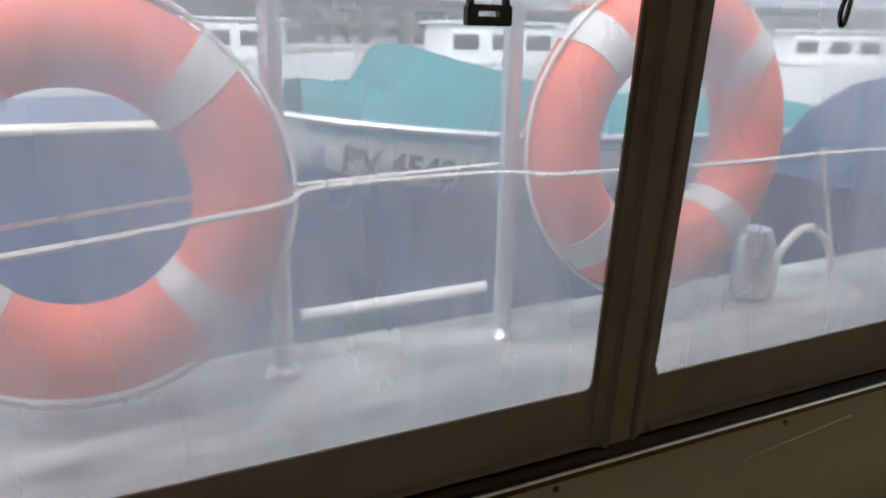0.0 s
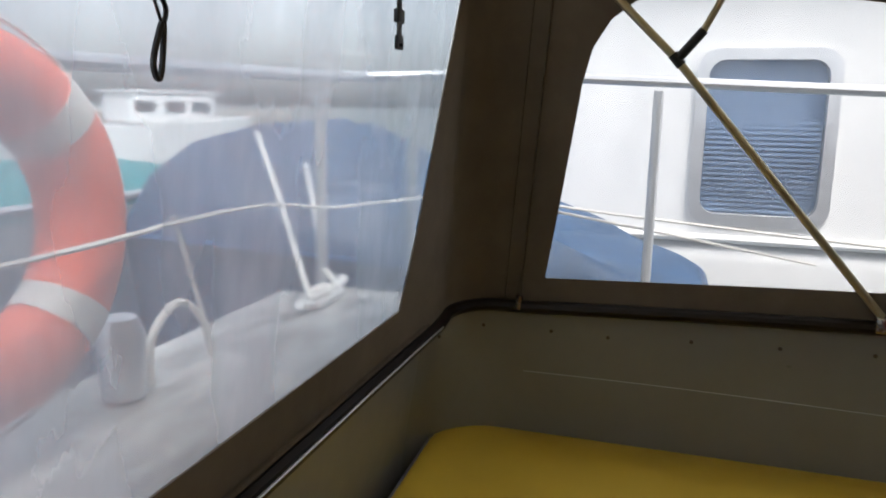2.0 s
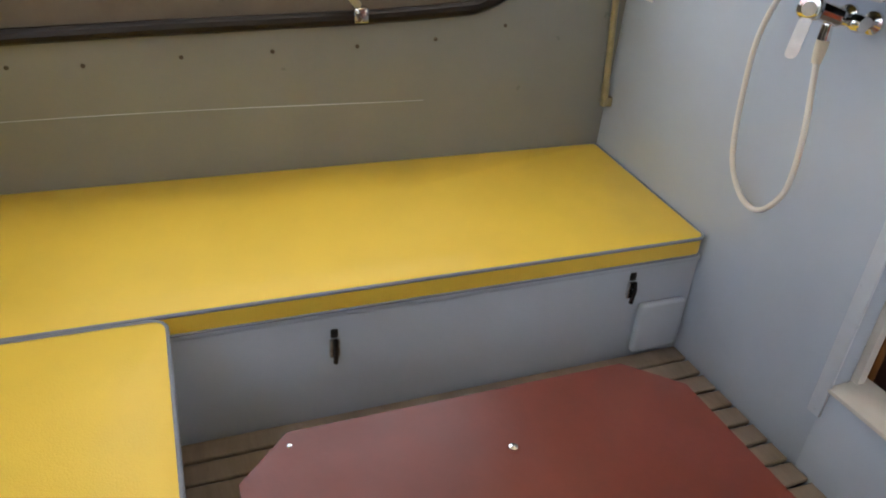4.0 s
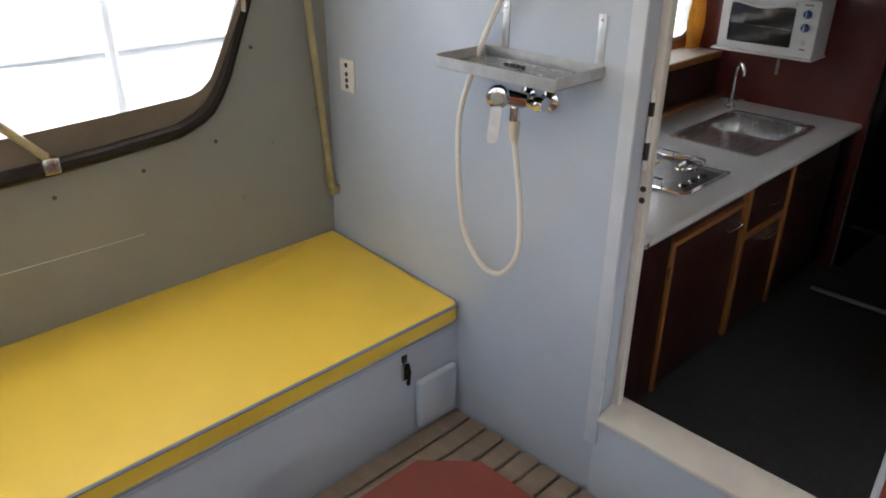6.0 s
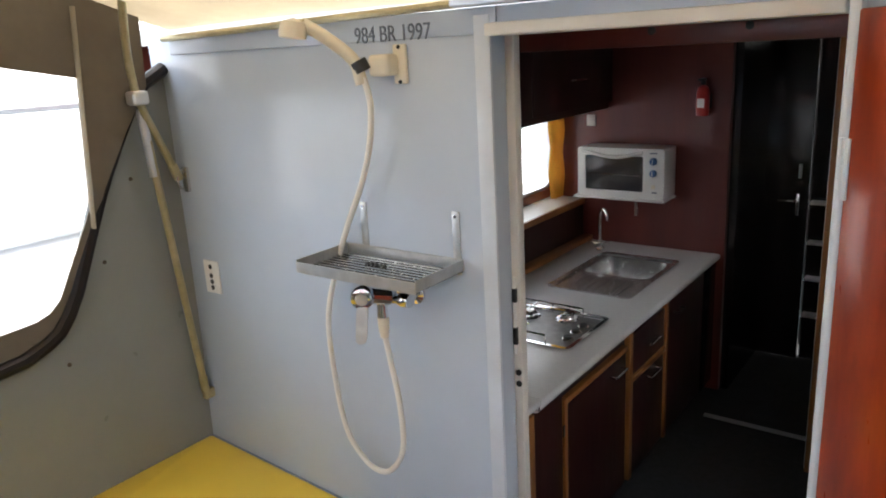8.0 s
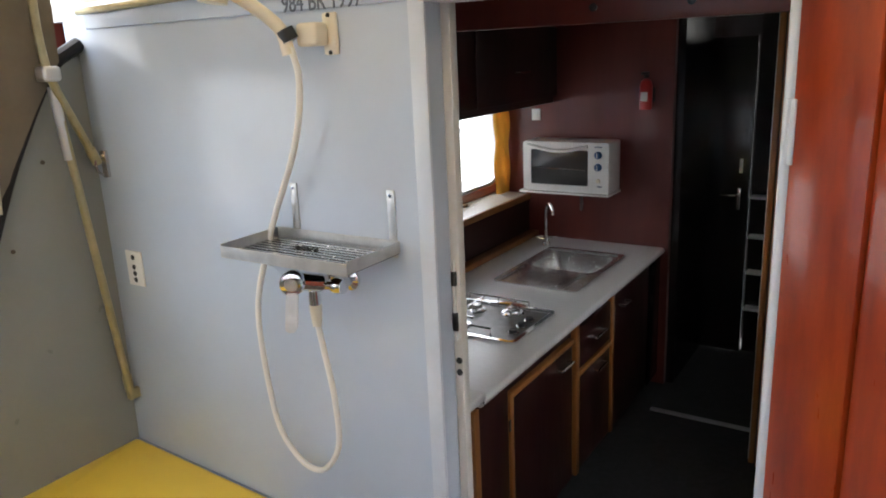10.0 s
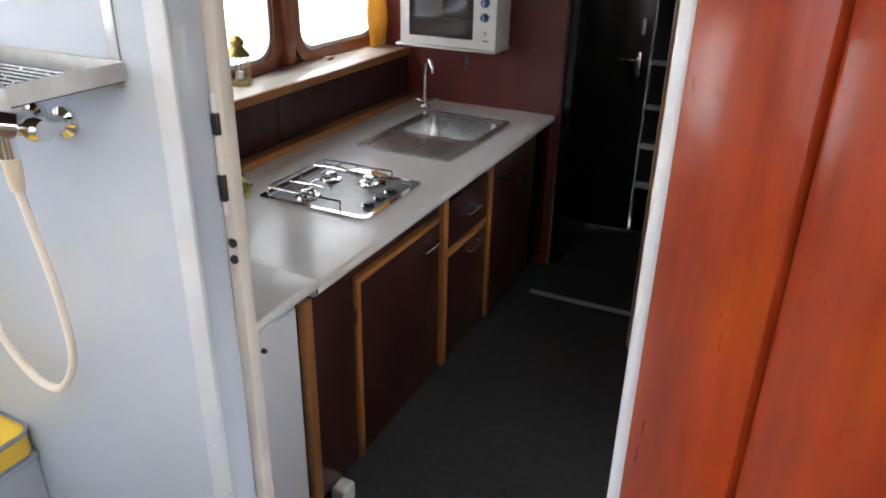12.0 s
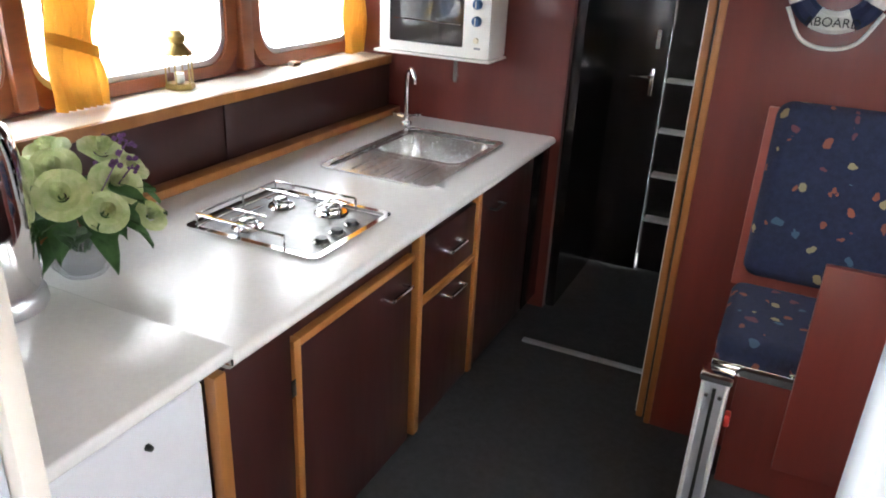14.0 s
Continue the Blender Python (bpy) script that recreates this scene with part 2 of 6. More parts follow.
VINYL = vinyl("milky_clear_vinyl", 0.34, (0.95, 0.98, 1.0), 0.11)
CLEARVINYL = vinyl("clear_vinyl", 0.10)
GLASS = vinyl("window_glass", 0.04)
BOTTLE = vinyl("vase_glass", 0.18)


# ---- builders ----
def mesh_of(bm, name, material, smooth=35):
    bmesh.ops.recalc_face_normals(bm, faces=bm.faces[:])
    me = bpy.data.meshes.new(name)
    bm.to_mesh(me)
    bm.free()
    me.materials.append(material)
    if smooth:
        me.polygons.foreach_set("use_smooth", [True] * len(me.polygons))
        me.set_sharp_from_angle(angle=radians(smooth))
    return me


def part(name, bm, material, parent=None, label="", smooth=35):
    ob = new(name, mesh_of(bm, name, material, smooth))
    if parent is not None:
        ob.parent = parent
        base = Vector(parent.location)
        p = parent.parent
        while p is not None:
            base += Vector(p.location) if p.data is None else Vector((0, 0, 0))
            p = p.parent
        ob.matrix_parent_inverse = Matrix.Translation(-base) if parent.data is None else Matrix.Identity(4)
    if label:
        ob["label"] = label
    return ob


def thing(name, base, label, category, group="", kind=""):
    e = new(name)
    e.empty_display_size = 0.05
    e.location = base
    return tagged(e, label, category, group, kind)


def solid(name, bm, material, label="", category="", kind="", group="", smooth=35):
    return tagged(new(name, mesh_of(bm, name, material, smooth)), label, category, group, kind)


def box(lo, hi, bevel=0.0, seg=2, bm=None, m=None):
    bm = bm or bmesh.new()
    r = bmesh.ops.create_cube(bm, size=1)
    vs = r["verts"]
    s = [b - a for a, b in zip(lo, hi)]
    c = [(a + b) / 2 for a, b in zip(lo, hi)]
    for v in vs:
        v.co = Vector((v.co.x * s[0] + c[0], v.co.y * s[1] + c[1], v.co.z * s[2] + c[2]))
    if bevel:
        es = list({e for v in vs for e in v.link_edges})
        bmesh.ops.bevel(bm, geom=es, offset=min(bevel, min(abs(x) for x in s) * 0.49), segments=seg, profile=0.5, affect="EDGES")
    if m is not None:
        bm.transform(m)
    return bm


def spline(pts, n=8, closed=False):
    """Catmull-Rom points through pts."""
    P = [Vector(p) for p in pts]
    out = []
    k = len(P)
    for i in range(k if closed else k - 1):
        p0 = P[(i - 1) % k] if closed or i > 0 else P[0] * 2 - P[1]
        p1, p2 = P[i], P[(i + 1) % k]
        p3 = P[(i + 2) % k] if closed or i + 2 < k else P[-1] * 2 - P[-2]
        for j in range(n):
            t = j / n
            out.append(0.5 * ((2 * p1) + (p2 - p0) * t + (2 * p0 - 5 * p1 + 4 * p2 - p3) * t * t + (3 * p1 - p0 - 3 * p2 + p3) * t ** 3))
    if not closed:
        out.append(P[-1])
    return out


def tube(pts, r, seg=10, closed=False, bm=None, flat=1.0, radii=None):
    """A round (or flattened) tube along pts."""
    bm = bm or bmesh.new()
    P = [Vector(p) for p in pts]
    k = len(P)
    rings = []
    up = None
    for i in range(k):
        a = P[(i - 1) % k] if closed or i else P[i]
        b = P[(i + 1) % k] if closed or i < k - 1 else P[i]
        d = (b - a).normalized()
        if up is None:
            up = Vector((0, 0, 1)) if abs(d.z) < 0.9 else Vector((0, 1, 0))
        side = d.cross(up).normalized()
        up = side.cross(d).normalized()
        rr = radii[i] if radii else r
        rings.append([bm.verts.new(P[i] + side * math.cos(q) * rr + up * math.sin(q) * rr * flat)
                      for q in (2 * math.pi * j / seg for j in range(seg))])
    for i in range(k if closed else k - 1):
        A, B = rings[i], rings[(i + 1) % k]
        for j in range(seg):
            bm.faces.new((A[j], A[(j + 1) % seg], B[(j + 1) % seg], B[j]))
    if not closed:
        bm.faces.new(rings[0][::-1])
        bm.faces.new(rings[-1])
    return bm


def lathe(profile, seg=24, m=None, bm=None):
    """Turned shape from (radius, height) pairs about z."""
    bm = bm or bmesh.new()
    rings = []
    for r, z in profile:
        if r < 1e-5:
            rings.append([bm.verts.new((0, 0, z))])
        else:
            rings.append([bm.verts.new((r * math.cos(2 * math.pi * j / seg), r * math.sin(2 * math.pi * j / seg), z)) for j in range(seg)])
    for A, B in zip(rings, rings[1:]):
        for j in range(seg):
            a, b, c, d = A[j % len(A)], A[(j + 1) % len(A)], B[(j + 1) % len(B)], B[j % len(B)]
            f = []
            for v in (a, b, c, d):
                if v not in f:
                    f.append(v)
            if len(f) > 2:
                bm.faces.new(f)
    for R in (rings[0], rings[-1]):
        if len(R) > 2:
            bm.faces.new(R)
    if m is not None:
        bmesh.ops.transform(bm, matrix=m, verts=[v for R in rings for v in R])
    return bm


def rounded(u0, v0, u1, v1, r, n=6):
    """Rounded rectangle as a loop of (u, v); r is one radius or four (from the lower left, anticlockwise)."""
    rs = r if isinstance(r, (tuple, list)) else (r,) * 4
    out = []
    for (cu, cv, a0), rad in zip(((u0, v0, 180), (u1, v0, 270), (u1, v1, 0), (u0, v1, 90)), rs):
        ox = cu + (rad if cu == u0 else -rad)
        oy = cv + (rad if cv == v0 else -rad)
        for i in range(n + 1):
            a = radians(a0 + 90 * i / n)
            out.append((ox + rad * math.cos(a), oy + rad * math.sin(a)))
    return out


def ray_to(loop, c, a):
    """Where the ray from c at angle a leaves the loop."""
    best = None
    dx, dy = math.cos(a), math.sin(a)
    for (x0, y0), (x1, y1) in zip(loop, loop[1:] + loop[:1]):
        ex, ey = x1 - x0, y1 - y0
        den = dx * ey - dy * ex
        if abs(den) < 1e-12:
            continue
        t = ((x0 - c[0]) * ey - (y0 - c[1]) * ex) / den
        s = ((x0 - c[0]) * dy - (y0 - c[1]) * dx) / den
        if t > 0 and -1e-6 <= s <= 1 + 1e-6 and (best is None or t > best):
            best = t
    return (c[0] + dx * best, c[1] + dy * best)


def holed(outer, hole, place, thick, bm=None, steps=48):
    """A plate with the outline outer and an opening hole; place(u, v, depth) puts it into the world."""
    bm = bm or bmesh.new()
    c = (sum(p[0] for p in hole) / len(hole), sum(p[1] for p in hole) / len(hole))
    ang = sorted({round(math.atan2(p[1] - c[1], p[0] - c[0]) % (2 * math.pi), 5) for p in outer + hole}
                 | {round(2 * math.pi * i / steps, 5) for i in range(steps)})
    loops = []
    for lp in (outer, hole):
        for d in (0, thick):
            loops.append([bm.verts.new(place(*ray_to(lp, c, a), d)) for a in ang])
    of, ob_, hf, hb = loops
    n = len(ang)
    for i in range(n):
        j = (i + 1) % n
        bm.faces.new((of[i], of[j], hf[j], hf[i]))
        bm.faces.new((ob_[j], ob_[i], hb[i], hb[j]))
        bm.faces.new((hf[i], hf[j], hb[j], hb[i]))
        bm.faces.new((of[j], of[i], ob_[i], ob_[j]))
    return bm


def plate(loop, place, thick, bm=None):
    """A plain plate with the outline loop."""
    bm = bm or bmesh.new()
    A = [bm.verts.new(place(u, v, 0)) for u, v in loop]
    B = [bm.verts.new(place(u, v, thick)) for u, v in loop]
    bm.faces.new(A)
    bm.faces.new(B[::-1])
    n = len(A)
    for i in range(n):
        j = (i + 1) % n
        bm.faces.new((A[j], A[i], B[i], B[j]))
    return bm


def frame_bar(loop, place, w, d, bm=None):
    """A flat frame of width w and depth d round a loop, outside it."""
    c = (sum(p[0] for p in loop) / len(loop), sum(p[1] for p in loop) / len(loop))
    big = []
    for u, v in loop:
        L = math.hypot(u - c[0], v - c[1])
        big.append((u + (u - c[0]) / L * w * 1.2, v + (v - c[1]) / L * w * 1.2))
    return holed(big, loop, place, d, bm)


def lettering(text, size, material, m, name, parent=None, depth=0.0008, label="", spacing=1.0, bold=0.0):
    cu = bpy.data.curves.new(name, "FONT")
    cu.body, cu.size, cu.extrude, cu.align_x, cu.align_y = text, size, depth, "CENTER", "CENTER"
    cu.space_character, cu.offset = spacing, bold
    tmp = bpy.data.objects.new(name + "_tmp", cu)
    scene.collection.objects.link(tmp)
    dg = bpy.context.evaluated_depsgraph_get()
    me = bpy.data.meshes.new_from_object(tmp.evaluated_get(dg))
    bpy.data.objects.remove(tmp)
    me.transform(m)
    me.materials.clear()
    me.materials.append(material)
    ob = new(name, me)
    if parent is not None:
        ob.parent = parent
        ob.matrix_parent_inverse = Matrix.Translation(-Vector(parent.location)) if parent.data is None else Matrix.Identity(4)
    if label:
        ob["label"] = label
    return ob

# ---- plan of the cockpit ----
STERN_Y, SIDE_X, PORT_X, RAD = 2.235, -0.085, -3.35, 0.2
S1 = STERN_Y - RAD
S2 = S1 + RAD * math.pi / 2
BULK_TOP = 1.85


def plan(s):
    """The line of the coaming rail, from the bulkhead along the side and round to the stern: point and inward normal."""
    if s <= S1:
        return Vector((-0.028 + (SIDE_X + 0.028) * min(1, max(0, s) / 0.8), s, 0)), Vector((-1, 0, 0))
    if s <= S2:
        a = (s - S1) / RAD
        return Vector((SIDE_X - RAD + RAD * math.cos(a), S1 + RAD * math.sin(a), 0)), Vector((-math.cos(a), -math.sin(a), 0))
    return Vector((SIDE_X - RAD - (s - S2), STERN_Y, 0)), Vector((0, -1, 0))


def s_of_x(x):
    return S2 + (SIDE_X - RAD - x)


RAILPTS = [(0.0, 1.755), (0.10, 1.705), (0.185, 1.58), (0.275, 1.43), (0.355, 1.26), (0.42, 1.12), (0.485, 1.045), (0.58, 1.012),
           (0.95, 0.992), (1.5, 0.975), (1.97, 0.955), (2.2, 0.955), (3.0, 0.96), (4.0, 0.96), (5.5, 0.96)]


def rail_z(s):
    for (a, za), (b, zb) in zip(RAILPTS, RAILPTS[1:]):
        if s <= b:
            return za + (zb - za) * (s - a) / (b - a)
    return RAILPTS[-1][1]


def canvas_at(lean):
    def place(s, z, d):
        p, n = plan(s)
        k = min(1, max(0, (s - S1) / (S2 + 0.1 - S1)))
        q = p + n * (lean * (z - 1.0) + d + 0.058 * k * k * (3 - 2 * k))
        return Vector((q.x, q.y, z))
    return place


# ---- setting: cockpit floor, coaming, bulkhead ----
solid("floor", box((PORT_X, 0.0, -0.05), (0.05, STERN_Y + 0.05, 0.0)), PAINT_SIDE, "grey painted cockpit floor", "floor", "structure")


def coaming(name, s0, s1, n, label):
    bm = bmesh.new()
    cols = []
    for i in range(n + 1):
        s = s0 + (s1 - s0) * i / n
        p, nn = plan(s)
        top = rail_z(s)
        col = []
        for side in (0, 1):
            for k in range(7):
                z = top * k / 6
                flare = (-p.x if s < S1 else 0.085) * (1 - min(1, max(0, (z - 0.42) / 0.55)))
                q = p - nn * (flare + 0.045 * side)
                col.append(bm.verts.new((q.x, q.y, z)))
        cols.append(col)
    for A, B in zip(cols, cols[1:]):
        for k in range(6):
            bm.faces.new((A[k], B[k], B[k + 1], A[k + 1]))
            bm.faces.new((A[k + 7], A[k + 8], B[k + 8], B[k + 7]))
        bm.faces.new((A[6], B[6], B[13], A[13]))
        bm.faces.new((A[0], A[7], B[7], B[0]))
    for c in (cols[0], cols[-1]):
        bm.faces.new((c[0], c[1], c[2], c[3], c[4], c[5], c[6], c[13], c[12], c[11], c[10], c[9], c[8], c[7]))
    return solid(name, bm, PAINT_SIDE, label, "wall", "structure", smooth=50)


coaming("wall_side", 0.0, S2, 60, "grey painted cockpit side rising to the bulkhead")
coaming("wall_stern", S2, s_of_x(PORT_X), 20, "grey painted low stern coaming")
solid("wall_port", box((PORT_X - 0.05, 0.0, 0.0), (PORT_X, STERN_Y, 0.96)), PAINT_SIDE, "grey painted cockpit side", "wall", "structure")

# black-brown rubber rail on the coaming
rail_pts = []
for i in range(150):
    s = 0.005 + (s_of_x(PORT_X) - 0.01) * i / 149
    p, n = plan(s)
    k = min(1, max(0, (s - S1) / (S2 + 0.1 - S1)))
    k = k * k * (3 - 2 * k)
    q = p + n * (0.012 + 0.05 * k)
    rail_pts.append((q.x, q.y, rail_z(s) + 0.004 - 0.012 * k))
solid("coaming_rail", tube(rail_pts, 0.021, 10), RUBBER, "glossy dark brown rubber rail along the coaming top", "rail", "structure")
line_pts = []
for i in range(60):
    s = S2 + 0.1 + (s_of_x(PORT_X) - S2 - 0.2) * i / 59
    p, n = plan(s)
    q = p + n * 0.083
    line_pts.append((q.x, q.y, rail_z(s) - 0.004))
solid("coaming_bead", tube(line_pts, 0.0028, 6), ALU, "thin metal bead along the stern rail", "trim", "structure")
seam_pts = []
for i in range(30):
    s = 0.72 + 1.25 * i / 29
    p, n = plan(s)
    z = 0.722 - 0.006 * math.sin(3 * s)
    q = p + n * (p.x * (1 - (z - 0.42) / 0.55))
    seam_pts.append((q.x, q.y, z))
solid("wall_seam", tube(seam_pts, 0.0015, 6), PAINT, "faint raised seam along the painted cockpit side", "trim", "structure")

# bulkhead with the doorway
DX0, DX1, SILL, HEAD = -1.905, -1.222, 0.315, 1.805
bm = bmesh.new()
box((DX1, -0.075, 0.0), (0.03, 0.0, BULK_TOP), 0.004, bm=bm)
box((PORT_X, -0.03, 0.0), (DX0, 0.0, BULK_TOP), 0.004, bm=bm)
box((DX0, -0.075, 0.0), (DX1, 0.0, SILL - 0.012), bm=bm)
box((DX0, -0.075, HEAD + 0.01), (DX1, 0.0, BULK_TOP), bm=bm)
wall_bulk = solid("wall_bulkhead", bm, PAINT, "pale blue-grey gloss painted plywood bulkhead", "wall", "structure")
bm = bmesh.new()
box((-1.242, -0.103, SILL - 0.02), (DX1 + 0.02, -0.0752, HEAD + 0.02), 0.003, bm=bm)
part("jamb_trim", bm, CREAM, wall_bulk, "chipped cream jamb with lock keepers")
bm = box((DX0 + 0.001, -0.11, HEAD - 0.015), (DX1, 0.012, HEAD + 0.012), 0.004)
part("door_head", bm, CREAM, wall_bulk, "worn cream door head")
bm = box((DX0 - 0.02, -0.13, SILL - 0.014), (DX1 - 0.001, 0.010, SILL), 0.004)
part("door_sill", bm, CREAM, wall_bulk, "worn cream door sill")
bm = box((DX0 - 0.024, -0.028, SILL - 0.02), (DX0 - 0.006, 0.045, HEAD + 0.02), 0.005)
part("door_post", bm, PAINT_EDGE, wall_bulk, "pale blue door post")
bm = box((DX1 - 0.013, 0.0, SILL - 0.10), (DX1 + 0.028, 0.010, HEAD + 0.03), 0.004)
part("frame_strip", bm, PAINT_EDGE, wall_bulk)
# raised edge line of the bulkhead panel and metal track above it
bm = box((-1.25, 0.0, 1.795), (-0.09, 0.007, 1.85), 0.003)
part("top_batten", bm, PAINT, wall_bulk)
solid("canopy_track", tube([(-0.08, 0.018, 1.842), (-1.24, 0.018, 1.862), (-3.3, 0.018, 1.862)], 0.009, 8), BRASSY, "yellowed metal track for the canopy edge", "track", "structure")
bm = box((-3.3, -0.01, 1.852), (-1.16, 0.05, 1.885), 0.006)
solid("header_trim", bm, ALU, "worn grey aluminium header above the doorway", "trim", "structure")
# lock keepers on the jamb
keeper = part("lock_keeper", box((-1.232, -0.0755, 1.035), (-1.224, -0.068, 1.235), 0.002), WHITEP, wall_bulk, "white painted lock keeper")
for z0, z1 in ((1.17, 1.205), (1.06, 1.105)):
    part("keeper_slot", box((-1.2345, -0.076, z0), (-1.223, -0.066, z1), 0.002), BLACKP, keeper)
for z in (0.985, 0.955):
    part("screw_hole", lathe([(0.008, 0), (0.008, 0.0035), (0.0, 0.0035)], 12, pose(-1.2335, -0.0745, z, -90)), BLACKP, keeper)
lettering("984 BR 1997", 0.052, GREYINK, pose(-0.965, 0.0085, 1.808, 90, 0, 180) @ Matrix.Diagonal((0.85, 1, 1, 1)), "lettering", wall_bulk, label="dark hand-stencilled registration")

# varnished door, standing open into the cockpit
hx, hy = -1.926, 0.052
ang = math.degrees(math.atan2(0.128, -0.115))
dm = pose(hx, hy, 0, 0, 0, ang)
door = thing("door_1", (hx, hy, SILL), "glossy varnished red mahogany door standing open into the cockpit", "door", kind="structure")
W = 0.66
part("stile", box((0.0, 0.0, SILL + 0.005), (0.17, 0.034, HEAD - 0.01), 0.004, m=dm), VARNISH, door)
part("stile", box((W - 0.13, 0.0, SILL + 0.005), (W, 0.034, HEAD - 0.01), 0.004, m=dm), VARNISH, door)
part("door_panel", box((0.174, 0.006, SILL + 0.005), (W - 0.134, 0.03, HEAD - 0.01), 0.003, m=dm), VARNISH, door)
part("door_back", box((0.0, 0.0345, SILL + 0.005), (W, 0.044, HEAD - 0.01), 0.002, m=dm), PAINT, door, "pale blue painted outer face")
for z in (1.50, 0.60):
    h = part("hinge", box((-0.012, -0.004, z), (0.012, 0.0, z + 0.10), 0.002, m=dm), PAINT_EDGE, door)
    part("hinge_pin", tube([dm @ Vector((-0.004, -0.004, z)), dm @ Vector((-0.004, -0.004, z + 0.1))], 0.006, 8), PAINT_EDGE, h)

# ---- canopy ----
lean = 0.07
place = canvas_at(lean)
rail_poly = [(s, rail_z(s) + 0.005) for s in (0.10, 0.185, 0.275, 0.355, 0.42, 0.485, 0.58, 0.95, 1.5, 2.03)]
side_outer = rail_poly + [(2.03, 2.06), (0.10, 2.02)]
side_hole = [(0.312, 1.42), (0.455, 1.15), (0.49, 1.122), (0.53, 1.11), (1.2, 1.088), (1.905, 1.058), (1.86, 1.35), (1.815, 1.66), (1.79, 1.76), (1.74, 1.84),
             (1.67, 1.89), (1.58, 1.91), (1.2, 1.89), (0.6, 1.80), (0.308, 1.745)]
canopy_side = solid("canopy_side", holed(side_outer, side_hole, place, 0.004), CANVAS, "brown canvas canopy side with a clear window", "canopy", "structure")
part("pane", plate(side_hole, lambda s, z, d: place(s, z, d - 0.003), 0.0015), CLEARVINYL, canopy_side, "clear vinyl pane").visible_shadow = False
bm = bmesh.new()
N, K = 14, 8
g = [[bm.verts.new(place(2.03 + (S2 + 0.03 - 2.03) * i / N, rail_z(2.1) + 0.005 + 1.1 * k / K, d)) for k in range(K + 1)] for d in (0, 0.004) for i in range(N + 1)]
for i in range(N):
    for k in range(K):
        bm.faces.new((g[i][k], g[i + 1][k], g[i + 1][k + 1], g[i][k + 1]))
        bm.faces.new((g[N + 1 + i][k], g[N + 1 + i][k + 1], g[N + 2 + i][k + 1], g[N + 2 + i][k]))
canopy_corner = solid("canopy_corner", bm, CANVAS, "brown canvas corner of the canopy", "canopy", "structure", smooth=80)
# zip bands beside the side window
for s0, s1, w in ((1.985, 1.90, 0.022), (2.035, 1.955, 0.014)):
    pts = [place(s0 + (s1 - s0) * k / 12, 0.965 + 1.05 * k / 12, 0.004) for k in range(13)]
    part("zip_band", tube(pts, w / 2, 6, flat=0.35), CANVAS, canopy_side)
zp = [place(0.33 - 0.03 * k / 6, 1.33 + 0.6 * k / 6, 0.008) for k in range(7)]
part("zip_band", tube(zp, 0.012, 6, flat=0.5), ROOFCLOTH, canopy_side)

# stern panels: mullion between x -2.05 and -1.933, window bottoms at 1.09
mull = s_of_x(-1.936)
r_out = [(S2 + 0.03, 0.962), (mull, 0.962), (mull, 2.08), (S2 + 0.03, 2.08)]
r_hole = [(s_of_x(-0.71), 1.085), (s_of_x(-1.5), 1.078), (s_of_x(-1.868), 1.076), (s_of_x(-1.876), 1.096), (s_of_x(-1.876), 1.98), (s_of_x(-0.36), 1.99),
          (s_of_x(-0.50), 1.6), (s_of_x(-0.63), 1.25)]
canopy_stern = solid("canopy_stern", holed(r_out, r_hole, place, 0.004), CANVAS, "brown canvas canopy stern panels with milky windows", "canopy", "structure")
part("pane", plate(r_hole, lambda s, z, d: place(s, z, d - 0.003), 0.0015), VINYL, canopy_stern, "milky scratched vinyl pane").visible_shadow = False
l_out = [(mull, 0.962), (s_of_x(PORT_X), 0.962), (s_of_x(PORT_X), 2.08), (mull, 2.08)]
l_hole = rounded(s_of_x(-1.995), 1.076, s_of_x(-3.22), 1.985, 0.012)
part("panel", holed(l_out, l_hole, place, 0.004), CANVAS, canopy_stern)
part("pane", plate(l_hole, lambda s, z, d: place(s, z, d - 0.003), 0.0015), VINYL, canopy_stern, "milky scratched vinyl pane").visible_shadow = False
# overlapping flap with piping down the mullion
for dx, w, d in ((0.0, 0.052, 0.007), (0.028, 0.007, 0.012), (-0.026, 0.006, 0.012)):
    pts = [place(mull + dx, 0.975 + 1.1 * k / 10, d) for k in range(11)]
    part("mullion_flap", tube(pts, w, 8, flat=0.12 if w > 0.01 else 1), CANVAS_EDGE if w < 0.01 else CANVAS, canopy_stern)
for lo, hi in ((mull + 0.06, s_of_x(-3.25)), (S2 + 0.2, mull - 0.06)):
    pts = [place(lo + (hi - lo) * k / 20, 0.985, 0.006) for k in range(21)]
    part("hem", tube(pts, 0.012, 6, flat=0.4), CANVAS_EDGE, canopy_stern)

# port side canopy, out of view; its small window is added to let light in
pplace = lambda y, z, d: Vector((PORT_X + lean * (z - 1) + d, y, z))
canopy_port = solid("canopy_port", holed([(0.0, 0.96), (STERN_Y, 0.96), (STERN_Y, 2.06), (0.0, 2.06)], rounded(0.9, 1.35, 1.7, 1.75, 0.08), pplace, 0.004),
                    CANVAS, "brown canvas canopy side with a clear window", "canopy", "structure")
part("pane", plate(rounded(0.9, 1.35, 1.7, 1.75, 0.08), pplace, 0.0015), CLEARVINYL, canopy_port, "clear vinyl pane").visible_shadow = False

